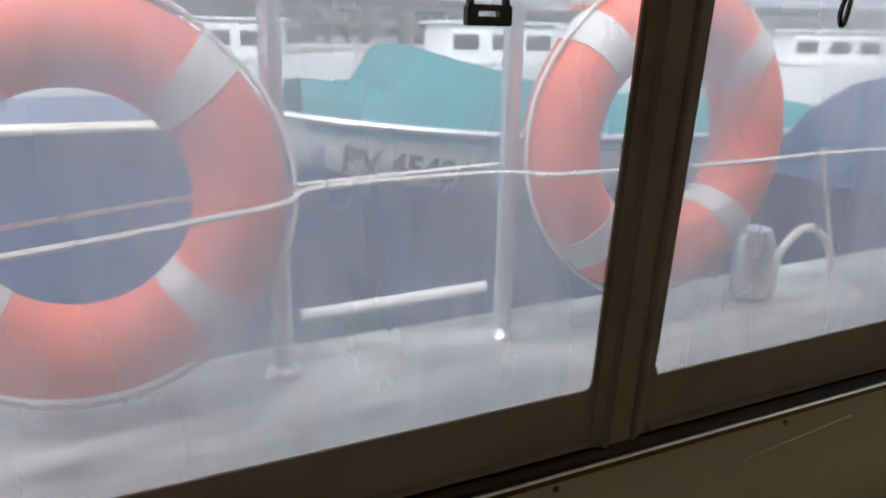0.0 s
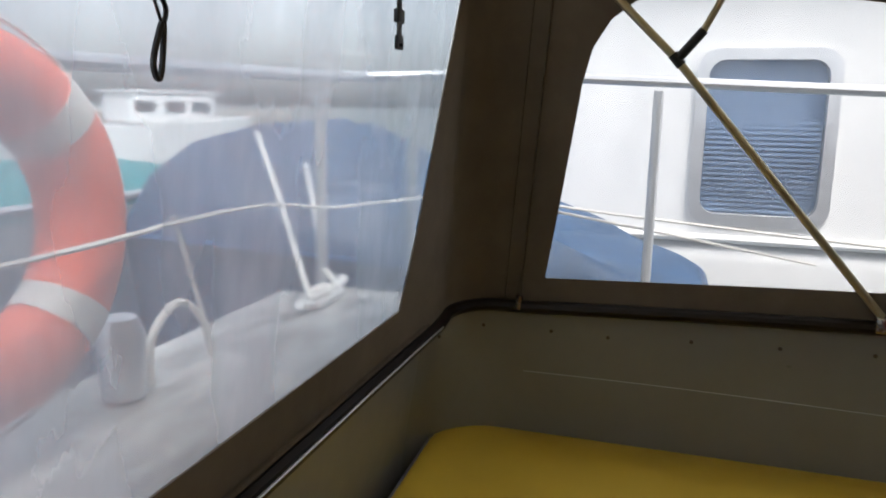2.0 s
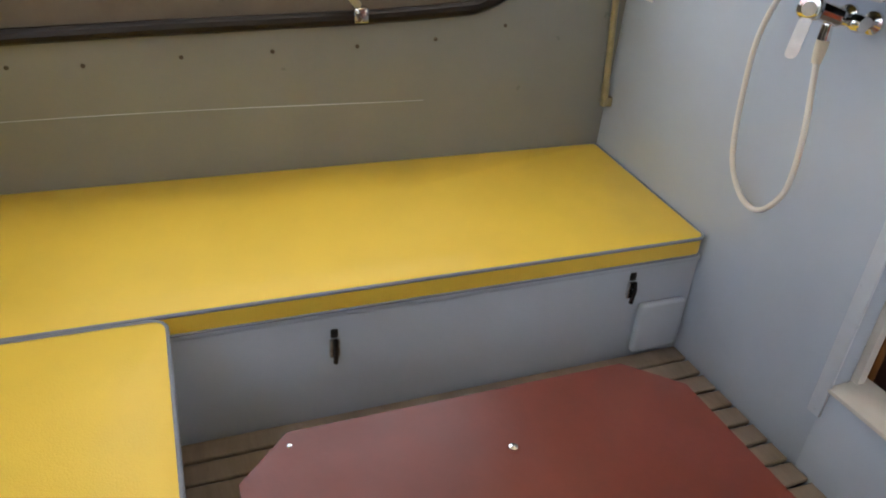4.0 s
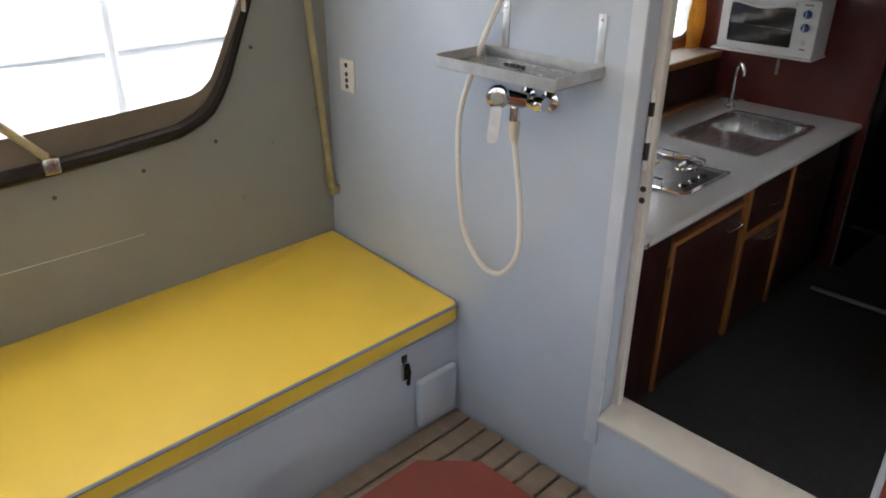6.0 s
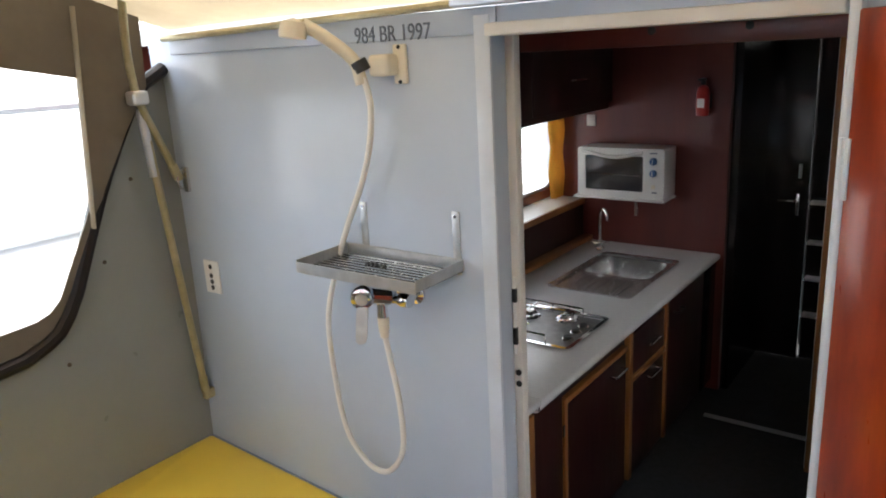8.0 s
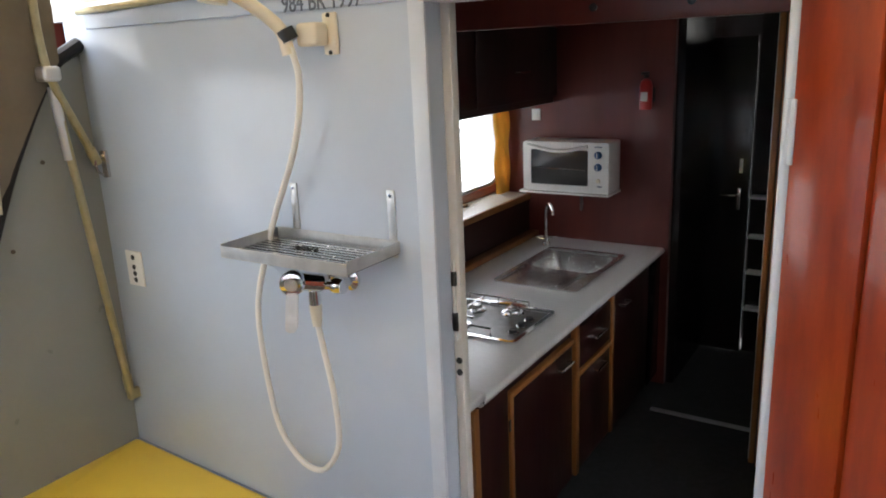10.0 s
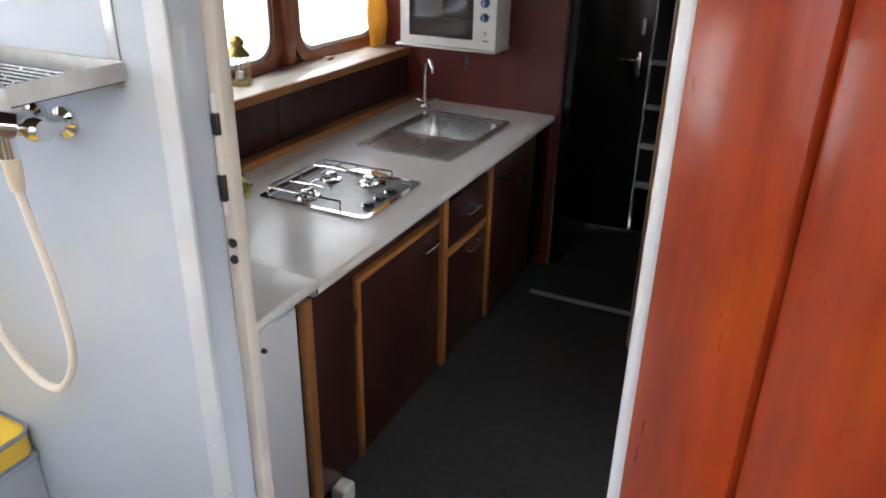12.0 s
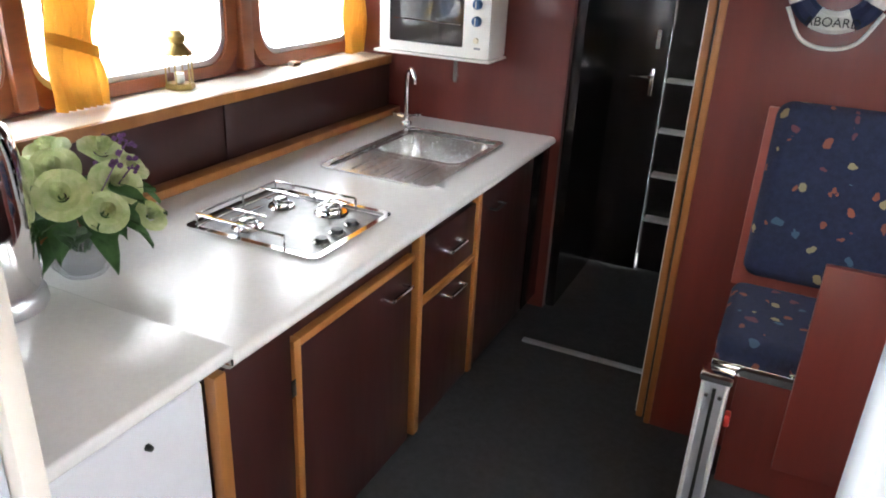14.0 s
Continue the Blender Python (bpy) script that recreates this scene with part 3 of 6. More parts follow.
# roof cloth
bm = bmesh.new()
NX, NY = 16, 14
rows = []
for i in range(NX + 1):
    col = []
    for j in range(NY + 1):
        fx, y = i / NX, -0.02 + (STERN_Y - 0.03) * j / NY
        x = (SIDE_X + 0.02) + (PORT_X - SIDE_X - 0.04) * fx
        rise = min(1.0, max(0, y) / 0.55)
        z = 1.868 + rise * 0.165 + 0.10 * math.sin(math.pi * fx) * rise + 0.006 * math.sin(9 * fx + 5 * y)
        col.append(bm.verts.new((x, y, z)))
    rows.append(col)
for A, B in zip(rows, rows[1:]):
    for j in range(NY):
        bm.faces.new((A[j], A[j + 1], B[j + 1], B[j]))
r = bmesh.ops.solidify(bm, geom=bm.faces[:], thickness=0.006)
solid("ceiling", bm, ROOFCLOTH, "beige canopy cloth roof", "ceiling", "structure", smooth=80)

# ---- the cabin shell ----
GF, GC, BACK = -0.365, 1.83, -2.93
solid("floor_cabin", box((-3.2, -3.9, GF - 0.05), (0.3, -0.0755, GF)), CARPET, "dark grey carpeted cabin floor", "floor", "structure")
solid("ceiling_cabin", box((-3.25, -3.95, GC), (0.32, -0.076, GC + 0.05)), CREAM, "cream painted cabin ceiling", "ceiling", "structure")
WX = 0.22
win_z0, win_z1 = 0.835, 1.42
wplace = lambda y, z, d: Vector((WX + 0.0 + d, y, z))
gal_w = []
for a, b in ((-0.45, -1.10), (-1.18, -2.03), (-2.235, -2.945)):
    gal_w.append(rounded(b, win_z0, a, win_z1, 0.11))
bm = bmesh.new()
edges_y = [-0.0755, -1.14, -2.13, -3.0]
for (a, b), h in zip(zip(edges_y, edges_y[1:]), gal_w):
    holed([(b, 0.7), (a, 0.7), (a, GC), (b, GC)], h, wplace, 0.04, bm)
wall_win = solid("wall_galley", bm, MAHOG_RED, "dark mahogany panelled cabin side with rounded windows", "wall", "structure")
for k, h in enumerate(gal_w):
    w = thing("window_%d" % (k + 1), (WX, sum(p[0] for p in h) / len(h), win_z0), "rounded aluminium cabin window with a varnished wooden surround", "window", kind="structure")
    part("surround", frame_bar(h, lambda y, z, d: Vector((WX - 0.028 + d, y, z)), 0.055, 0.03), TEAK, w, "varnished wooden surround")
    inner = [(c[0] + (p[0] - c[0]) * 0.955, c[1] + (p[1] - c[1]) * 0.93) for c in [(sum(q[0] for q in h) / len(h), sum(q[1] for q in h) / len(h))] for p in h]
    part("window_frame", holed(h, inner, lambda y, z, d: Vector((WX - 0.015 + d, y, z)), 0.05), ALU, w, "polished aluminium frame")
    part("pane", plate(inner, lambda y, z, d: Vector((WX + 0.02 + d, y, z)), 0.004), GLASS, w).visible_shadow = False
for y in (-1.14, -2.13):
    part("post", box((WX - 0.05, y - 0.035, 0.8), (WX - 0.001, y + 0.035, GC), 0.012), TEAK, wall_win)
solid("wall_hull", box((0.0, -3.0, GF), (0.03, -0.0755, 0.745)), MAHOG, "dark mahogany lining below the window shelf", "wall", "structure")
sill = thing("window_shelf", (0.1, -1.5, 0.75), "cream topped window shelf with an oak front edge", "shelf", kind="structure")
part("shelf_top", box((-0.02, -2.929, 0.752), (WX + 0.0, -0.076, 0.785), 0.004), SILLTOP, sill)
part("edge_trim", box((-0.042, -2.929, 0.748), (-0.0205, -0.076, 0.788), 0.006), OAK, sill)
# splash panels and lower oak bead
splash = thing("splashback", (-0.02, -1.5, 0.45), "dark mahogany splash panels behind the worktop", "panel", kind="structure")
for a, b in ((-0.40, -0.08), (-1.735, -0.407), (-2.928, -1.742)):
    part("panel", box((-0.028, a, 0.50), (-0.001, b, 0.747), 0.003), MAHOG, splash)
part("bead", box((-0.095, -2.928, 0.512), (-0.03, -0.80, 0.545), 0.006), OAK, splash, "honey oak bead")
solid("wall_back", box((-0.93, BACK - 0.04, GF), (WX, BACK, GC)), MAHOG_RED, "dark mahogany panel behind the sink", "wall", "structure")
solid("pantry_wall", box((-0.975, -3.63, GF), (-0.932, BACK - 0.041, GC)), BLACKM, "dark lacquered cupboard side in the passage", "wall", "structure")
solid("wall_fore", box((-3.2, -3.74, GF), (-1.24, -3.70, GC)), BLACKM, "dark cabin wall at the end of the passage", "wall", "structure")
solid("wall_cabin_port", box((-3.24, -3.9, GF), (-3.2, -0.0755, 0.75)), MAHOG, "dark mahogany cabin side", "wall", "structure")
# upper port side, out of view; its open holes are added to light the galley
bm = bmesh.new()
for a, b in ((-1.3, -0.0755), (-2.2, -1.3)):
    holed([(b, 0.75), (a, 0.75), (a, GC), (b, GC)][::-1], rounded(a + 0.15, 0.87, b - 0.15, 1.42, 0.1), lambda y, z, d: Vector((-3.2 - d, y, z)), 0.04, bm)
box((-3.24, -3.9, 0.75), (-3.2, -2.2, GC), bm=bm)
solid("wall_port_upper", bm, MAHOG_RED, "unseen dark mahogany cabin side with openings added for light", "wall", "structure")
solid("bulkhead_lining", box((-3.2, -0.095, GF), (DX0 - 0.03, -0.0757, GC)), MAHOG, "dark mahogany lining of the bulkhead", "wall", "structure")
solid("bulkhead_lining_side", box((-1.22, -0.095, GF), (0.0, -0.0757, GC)), MAHOG, "dark mahogany lining of the bulkhead", "wall", "structure")
solid("step_riser", box((DX0 - 0.03, -0.095, GF), (-1.22, -0.0757, SILL - 0.02)), MAHOG, "dark riser below the door sill", "wall", "structure")
# raised carpet threshold in the passage
solid("threshold", box((-1.55, -2.585, GF), (-0.96, -2.555, GF + 0.014), 0.004), ALU, "metal carpet threshold strip", "trim", "structure")
# partition with oak edges, and the white liner beside it
part_w = thing("partition", (-1.6, -2.23, GF), "dark red mahogany partition with honey oak edges", "partition", kind="structure")
part("panel", box((-3.2, -2.25, GF), (-1.612, -2.215, GC), 0.002), MAHOG_RED, part_w)
part("edge_trim", box((-1.613, -2.253, GF), (-1.588, -2.212, GC), 0.006), OAK, part_w)
part("edge_trim", box((-1.578, -2.275, GF), (-1.552, -2.243, GC), 0.006), OAK, part_w)
part("gap", box((-1.59, -2.27, GF), (-1.575, -2.255, GC)), BLACKP, part_w)
solid("wall_white", box((-1.60, -3.2, GF), (-1.545, -2.277, GC), 0.003), FRIDGE, "white passage liner beside the partition", "wall", "structure")
# end door with its lever handle
d2 = thing("door_2", (-1.0, -3.64, GF), "dark lacquered cabin door standing ajar", "door", kind="structure")
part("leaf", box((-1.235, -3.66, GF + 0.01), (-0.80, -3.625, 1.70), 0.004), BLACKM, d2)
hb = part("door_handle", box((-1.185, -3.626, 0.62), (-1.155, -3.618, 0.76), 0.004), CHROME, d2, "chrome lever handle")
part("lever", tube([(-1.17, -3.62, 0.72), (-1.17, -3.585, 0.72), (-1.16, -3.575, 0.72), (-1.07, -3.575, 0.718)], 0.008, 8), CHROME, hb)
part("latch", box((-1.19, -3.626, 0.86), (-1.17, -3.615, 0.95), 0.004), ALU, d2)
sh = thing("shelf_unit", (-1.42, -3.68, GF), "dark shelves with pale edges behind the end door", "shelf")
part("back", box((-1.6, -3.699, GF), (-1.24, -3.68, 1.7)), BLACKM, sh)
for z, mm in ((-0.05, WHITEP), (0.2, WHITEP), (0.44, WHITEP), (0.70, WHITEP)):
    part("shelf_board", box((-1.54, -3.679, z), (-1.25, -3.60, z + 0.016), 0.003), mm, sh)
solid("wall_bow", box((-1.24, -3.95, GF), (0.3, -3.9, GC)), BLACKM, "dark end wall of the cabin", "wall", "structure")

# ---- cockpit bench ----
CX, CZ = -0.68, 0.46
bench = thing("bench", (CX, 1.0, 0.0), "blue-grey painted plywood locker bench", "bench")
part("front_panel", box((CX + 0.012, 0.002, 0.0), (CX + 0.032, 2.0, CZ - 0.07), 0.002), PAINT, bench)
part("top_board", box((CX + 0.005, 0.002, CZ - 0.088), (-0.004, 2.14, CZ - 0.0702), 0.003), PAINT, bench)
part("stern_front_panel", box((-2.6, 1.60, 0.0), (CX + 0.011, 1.62, CZ - 0.07), 0.002), PAINT, bench)
part("stern_top_board", box((-2.6, 1.59, CZ - 0.088), (CX + 0.004, STERN_Y + 0.06, CZ - 0.0702), 0.003), PAINT, bench)
for y, z in ((1.166, 0.272), (0.241, 0.300)):
    la = part("latch", box((CX - 0.002, y - 0.014, z - 0.028), (CX + 0.0115, y + 0.014, z + 0.03), 0.004), STEEL, bench, "worn steel toggle latch")
    part("toggle", tube([(CX - 0.006, y, z + 0.035), (CX - 0.014, y, z + 0.01), (CX - 0.008, y, z - 0.04)], 0.007, 8), BLACKM, la)
    part("strike", box((CX + 0.003, y - 0.01, z + 0.034), (CX + 0.0115, y + 0.01, z + 0.06), 0.003), BLACKP, la)
part("vent_box", box((CX - 0.018, 0.03, 0.06), (CX + 0.011, 0.20, 0.245), 0.012, 3), PAINT, bench, "raised painted cover box")


def cushion(name, loop, z0, z1, label, tilt=0.0):
    """A piped cushion from an outline."""
    bm = bmesh.new()
    c = (sum(p[0] for p in loop) / len(loop), sum(p[1] for p in loop) / len(loop))
    prof = [(0.988, z0), (1.0, z0 + 0.008), (1.0, z1 - 0.012), (0.994, z1 - 0.003), (0.975, z1), (0.6, z1 + 0.006), (0.25, z1 + 0.008)]
    rings = [[bm.verts.new((c[0] + (x - c[0]) * (1 - (1 - f) * 0.9), c[1] + (y - c[1]) * (1 - (1 - f) * 0.6 if f > 0.9 else f), z + tilt * (x - CX))) for x, y in loop] for f, z in prof]
    n = len(loop)
    for A, B in zip(rings, rings[1:]):
        for i in range(n):
            bm.faces.new((A[i], A[(i + 1) % n], B[(i + 1) % n], B[i]))
    bm.faces.new(rings[0][::-1])
    bm.faces.new(rings[-1])
    t = thing(name, (c[0], c[1], z0), label, "cushion", "yellow bench cushions")
    part("cover", bm, YELLOW, t, smooth=60)
    part("piping", tube([(x, y, z1 - 0.006 + tilt * (x - CX)) for x, y in loop], 0.0055, 8, closed=True), PIPING, t, "blue-grey piping")
    part("piping", tube([(x, y, z0 + 0.005 + tilt * (x - CX)) for x, y in loop], 0.0045, 8, closed=True), PIPING, t, "blue-grey piping")
    return t


def dense(loop, n=6):
    out = []
    for a, b in zip(loop, loop[1:] + loop[:1]):
        k = max(1, int(math.hypot(b[0] - a[0], b[1] - a[1]) / 0.06))
        out += [(a[0] + (b[0] - a[0]) * i / k, a[1] + (b[1] - a[1]) * i / k) for i in range(k)]
    return out


cushion("seat_cushion", dense(rounded(CX, 0.006, -0.006, 2.262, (0.03, 0.012, 0.15, 0.012))), CZ - 0.069, CZ, "long yellow vinyl bench cushion with blue-grey piping", 0.055)
cushion("seat_cushion", dense(rounded(-2.55, 1.57, CX - 0.014, 2.262, (0.02, 0.035, 0.012, 0.02))), CZ - 0.069, CZ, "yellow vinyl stern bench cushion with blue-grey piping")

# ---- folding table board in the cockpit ----
tab = thing("cockpit_table", (-1.4, 1.0, 0.0), "low red-brown board table with clipped corners", "table")
TZ = 0.36
x0, x1, y0, y1, ch = -1.06, -1.66, 0.43, 1.47, 0.112
tl = [(x0, y0 + ch), (x0, y1 - ch), (x0 - ch, y1), (x1 + ch, y1), (x1, y1 - ch), (x1, y0 + ch), (x1 + ch, y0), (x0 - ch, y0)]
part("tabletop", plate(tl, lambda u, v, d: Vector((u, v, TZ + d)), 0.022), REDBOARD, tab)
part("edge_band", plate([(x * 1.0, y) for x, y in tl], lambda u, v, d: Vector((u, v, TZ - 0.012 + d)), 0.011), OAK, tab)
part("pedestal", lathe([(0.04, 0), (0.035, 0.02), (0.03, 0.1), (0.03, 0.348)], 20, pose(-1.38, 0.95, 0.0)), ALU, tab)
part("foot_plate", lathe([(0.12, 0.0), (0.12, 0.008), (0.04, 0.016), (0.0, 0.016)], 24, pose(-1.38, 0.95, 0.0)), ALU, tab)
part("screw_head", lathe([(0.011, 0), (0.010, 0.005), (0.0, 0.007)], 12, pose(-1.24, 0.92, TZ + 0.022)), CHROME, tab)
part("screw_head", lathe([(0.006, 0), (0.005, 0.002), (0.0, 0.003)], 10, pose(-1.10, 1.36, TZ + 0.022)), CHROME, tab)

# ---- cockpit fittings ----
duck = thing("duckboard", (-1.3, 0.9, 0.0), "weathered teak duckboard with dark gaps on the cockpit floor", "duckboard", kind="structure")
for i in range(3):
    part("bearer", box((-2.55, 0.12 + 0.65 * i, 0.001), (-0.70, 0.16 + 0.65 * i, 0.018)), GREYTEAK, duck)
for i in range(24):
    xx = -0.672 - 0.077 * i
    part("slat", box((xx - 0.066, 0.006, 0.0185), (xx, 1.585, 0.034), 0.003, 1), GREYTEAK, duck)

# worn streak on the stern coaming
sc = [(-1.55, 0.775), (-1.47, 0.79), (-1.36, 0.80), (-1.22, 0.815)]
solid("coaming_scratch", tube([(x, STERN_Y + 0.085 * (1 - (z - 0.42) / 0.55) - 0.001, z) for x, z in sc], 0.0022, 6, flat=0.5), PAINT_EDGE, "pale worn streak on the stern coaming", "trim", "structure")

# screws along the coaming
scr = lathe([(0.0065, 0), (0.006, 0.0025), (0.0, 0.003)], 10)
scr_me = mesh_of(scr, "coaming_screw", SCREW)
k = 0
for s, dz in ((0.17, 0.16), (0.30, 0.16), (0.46, 0.12), (0.70, 0.085), (0.95, 0.085), (1.2, 0.085), (1.45, 0.085), (1.70, 0.09), (1.88, 0.08), (2.1, 0.075), (2.25, 0.10),
              (2.36, 0.075), (2.50, 0.10), (2.60, 0.07), (2.97, 0.11), (3.5, 0.11), (4.05, 0.11), (4.35, 0.06), (4.45, 0.13)):
    p, n = plan(s)
    z = rail_z(s) - dz
    flare = (-p.x if s < S1 else 0.085) * (1 - min(1, max(0, (z - 0.42) / 0.55)))
    q = p - n * flare
    ob = tagged(new("coaming_screw", scr_me), "small rusty screw in the painted coaming", "screw", "coaming screws")
    ob.matrix_world = Matrix.Translation((q.x, q.y, z)) @ n.to_track_quat("Z", "Y").to_matrix().to_4x4()

# canopy poles in the corner by the bulkhead
J = Vector((-0.11, 0.15, 1.665))
pole = thing("canopy_pole", (-0.03, 0.02, 0.66), "yellowed metal canopy pole on a pivot foot", "canopy pole", "canopy poles")
part("tube", tube([(-0.045, 0.03, 0.70), J + Vector((0.005, -0.01, -0.02))], 0.0115, 12), BRASSY, pole)
part("collar", tube([(-0.045, 0.029, 0.685), (-0.047, 0.034, 0.74)], 0.0145, 12), BRASSY, pole)
part("sleeve", tube([J + Vector((0.02, -0.03, -0.22)), J + Vector((0.006, -0.01, -0.02))], 0.0135, 12), ALU, pole, "bright aluminium sleeve")
part("pivot_foot", box((-0.057, 0.0, 0.655), (-0.035, 0.038, 0.69), 0.004), BRASSY, pole)
pole2 = thing("canopy_pole", (-0.07, 0.02, 1.40), "yellowed bent metal canopy pole by the bulkhead", "canopy pole", "canopy poles")
part("tube", tube([(-0.072, 0.03, 1.43)] + spline([(-0.115, 0.135, 1.63), (-0.125, 0.16, 1.70), (-0.14, 0.175, 1.82), (-0.20, 0.20, 1.97)], 6), 0.0115, 12), BRASSY, pole2)
part("collar", tube([(-0.070, 0.026, 1.42), (-0.080, 0.048, 1.465)], 0.0145, 12), BRASSY, pole2)
part("joint", box((-0.155, 0.135, 1.66), (-0.105, 0.185, 1.70), 0.010, 3), ALU, pole2, "clamp joint")
part("bracket", box((-0.09, 0.0, 1.375), (-0.066, 0.012, 1.455), 0.003), STEEL, pole2)
part("hook", tube(spline([(-0.078, 0.012, 1.44), (-0.082, 0.035, 1.44), (-0.083, 0.038, 1.40), (-0.082, 0.02, 1.385)], 5), 0.004, 6), STEEL, pole2)

# diagonal brace across the side window
br = thing("canopy_pole", (-0.10, 0.95, 1.01), "yellowed diagonal metal canopy brace with a forked branch", "canopy pole", "canopy poles")
A, B, C = Vector((-0.105, 0.955, 1.03)), Vector((-0.165, 1.555, 1.725)), Vector((-0.20, 1.86, 2.02))
part("tube", tube([A, B, C], 0.0115, 12), BRASSY, br)
part("branch", tube([B, B + Vector((-0.01, -0.06, 0.07)), Vector((-0.19, 1.40, 1.99))], 0.0095, 10), BRASSY, br)
part("branch_clamp", tube([B + Vector((0, 0, 0)), B + Vector((-0.011, -0.065, 0.078))], 0.0135, 10), BLACKP, br, "dark plastic clamp")
part("clamp", tube([B - (B - A).normalized() * 0.02, B + (B - A).normalized() * 0.02], 0.015, 10), BLACKP, br)
part("pivot_foot", box((-0.125, 0.928, 0.985), (-0.09, 0.972, 1.03), 0.006), STEEL, br)
pst = thing("canopy_pole", (-0.10, 2.0, 0.96), "slim metal foot of the canopy hoop on the rail", "canopy pole", "canopy poles")
part("foot", tube([(-0.113, 1.985, 0.955), (-0.115, 1.98, 1.0)], 0.012, 8), STEEL, pst)

# hanging straps by the stern windows
SY, SYL, SYR = 2.075, 2.035, 2.09
st = thing("strap", (-2.2685, SYL, 1.5960), "black webbing strap with a plastic buckle", "strap", "hanging straps")
part("webbing", box((-2.2855, SYL - 0.0015, 1.6280), (-2.2495, SYL + 0.0015, 2.08)), BLACKP, st)
bk = part("buckle", holed(rounded(-2.2925, 1.5920, -2.2425, 1.6120, 0.003), rounded(-2.2805, 1.6010, -2.2565, 1.6060, 0.001), lambda x, z, d: Vector((x, SYL - 0.005 + d, z)), 0.009), BLACKP, st)
part("buckle_bar", box((-2.2905, SYL - 0.004, 1.6180), (-2.2445, SYL + 0.004, 1.6300), 0.002), BLACKP, bk)
for xx in (-2.2905, -2.2505):
    part("buckle_side", box((xx, SYL - 0.004, 1.6110), (xx + 0.006, SYL + 0.004, 1.6190), 0.001), BLACKP, bk)
lo = thing("strap", (-1.6920, SY, 1.6040), "thin black cord with a knotted loop", "strap", "hanging straps")
part("cord", tube(spline([(-1.6850, SY, 2.07), (-1.6830, SY, 1.8140), (-1.6850, SY, 1.7040), (-1.6770, SY, 1.6760), (-1.6850, SY, 1.6560)], 5), 0.0028, 6), BLACKP, lo)
part("loop", tube(spline([(-1.6850, SY, 1.6620), (-1.7010, SY, 1.6240), (-1.6970, SY, 1.6060), (-1.6890, SY, 1.6120), (-1.6820, SY, 1.6540)], 5, closed=True), 0.0036, 6), BLACKP, lo)
part("loose_end", tube([(-1.6860, SY, 1.6640), (-1.6940, SY + 0.002, 1.6890)], 0.002, 5), BLACKP, lo)
part("frayed_thread", tube(spline([(-1.6830, SY, 1.7140), (-1.6670, SY, 1.7190), (-1.6520, SY, 1.7040)], 4), 0.0008, 4), BLACKP, lo)
s2 = thing("strap", (-0.9340, SYR, 1.6900), "short black webbing strap with a buckle", "strap", "hanging straps")
part("webbing", box((-0.9470, SYR - 0.0015, 1.7200), (-0.9250, SYR + 0.0015, 2.07)), BLACKP, s2)
part("slider", box((-0.9540, SYR - 0.006, 1.7450), (-0.9180, SYR + 0.006, 1.7720), 0.003), BLACKP, s2)
part("slider", box((-0.9520, SYR - 0.005, 1.8200), (-0.9200, SYR + 0.005, 1.8380), 0.003), BLACKP, s2)
part("buckle", holed(rounded(-0.9510, 1.6940, -0.9210, 1.7220, 0.003), rounded(-0.9450, 1.7000, -0.9270, 1.7070, 0.001), lambda x, z, d: Vector((x, SYR - 0.004 + d, z)), 0.008), BLACKP, s2)

# stainless shower tray on two brackets
tray = thing("shower_shelf", (-0.93, 0.09, 1.27), "stainless steel slatted soap tray on wall brackets", "shelf")
tx0, tx1, ty0, ty1, tz = -1.138, -0.760, 0.004, 0.192, 1.262
for lo3, hi3 in (((tx0, ty1 - 0.003, tz - 0.008), (tx1, ty1, tz + 0.020)), ((tx0, ty0, tz - 0.004), (tx1, ty0 + 0.002, tz + 0.024)),
                 ((tx0, ty0 + 0.002, tz - 0.004), (tx0 + 0.002, ty1 - 0.002, tz + 0.024)), ((tx1 - 0.002, ty0 + 0.002, tz - 0.004), (tx1, ty1 - 0.002, tz + 0.024))):
    part("rim", box(lo3, hi3, 0.0012, 1), BRUSHED, tray)
for i in range(9):
    yy = 0.028 + 0.0168 * i
    part("slat", box((tx0 + 0.002, yy, tz - 0.003), (tx1 - 0.002, yy + 0.008, tz + 0.001)), STEEL, tray)
# added black plate that paints the shade into the gaps between the slats
part("gap_shade", box((tx0 + 0.002, ty0 + 0.002, tz - 0.0055), (tx1 - 0.002, ty1 - 0.002, tz - 0.0040)), BLACKM, tray, "added dark plate standing in for the shade between the slats")
for i in range(5):
    part("mark", box((-0.90 - 0.014 * i, 0.075, tz + 0.0), (-0.891 - 0.014 * i, 0.082, tz + 0.006)), BLACKP, tray)
for xx in (-1.118, -0.825):
    b = part("bracket", box((xx - 0.011, 0.0005, 1.245), (xx + 0.011, 0.0035, 1.40), 0.001), BRUSHED, tray)
    part("screw_head", lathe([(0.005, 0), (0.004, 0.003), (0, 0.0035)], 10, pose(xx, 0.003, 1.388, -90)), CHROME, b)

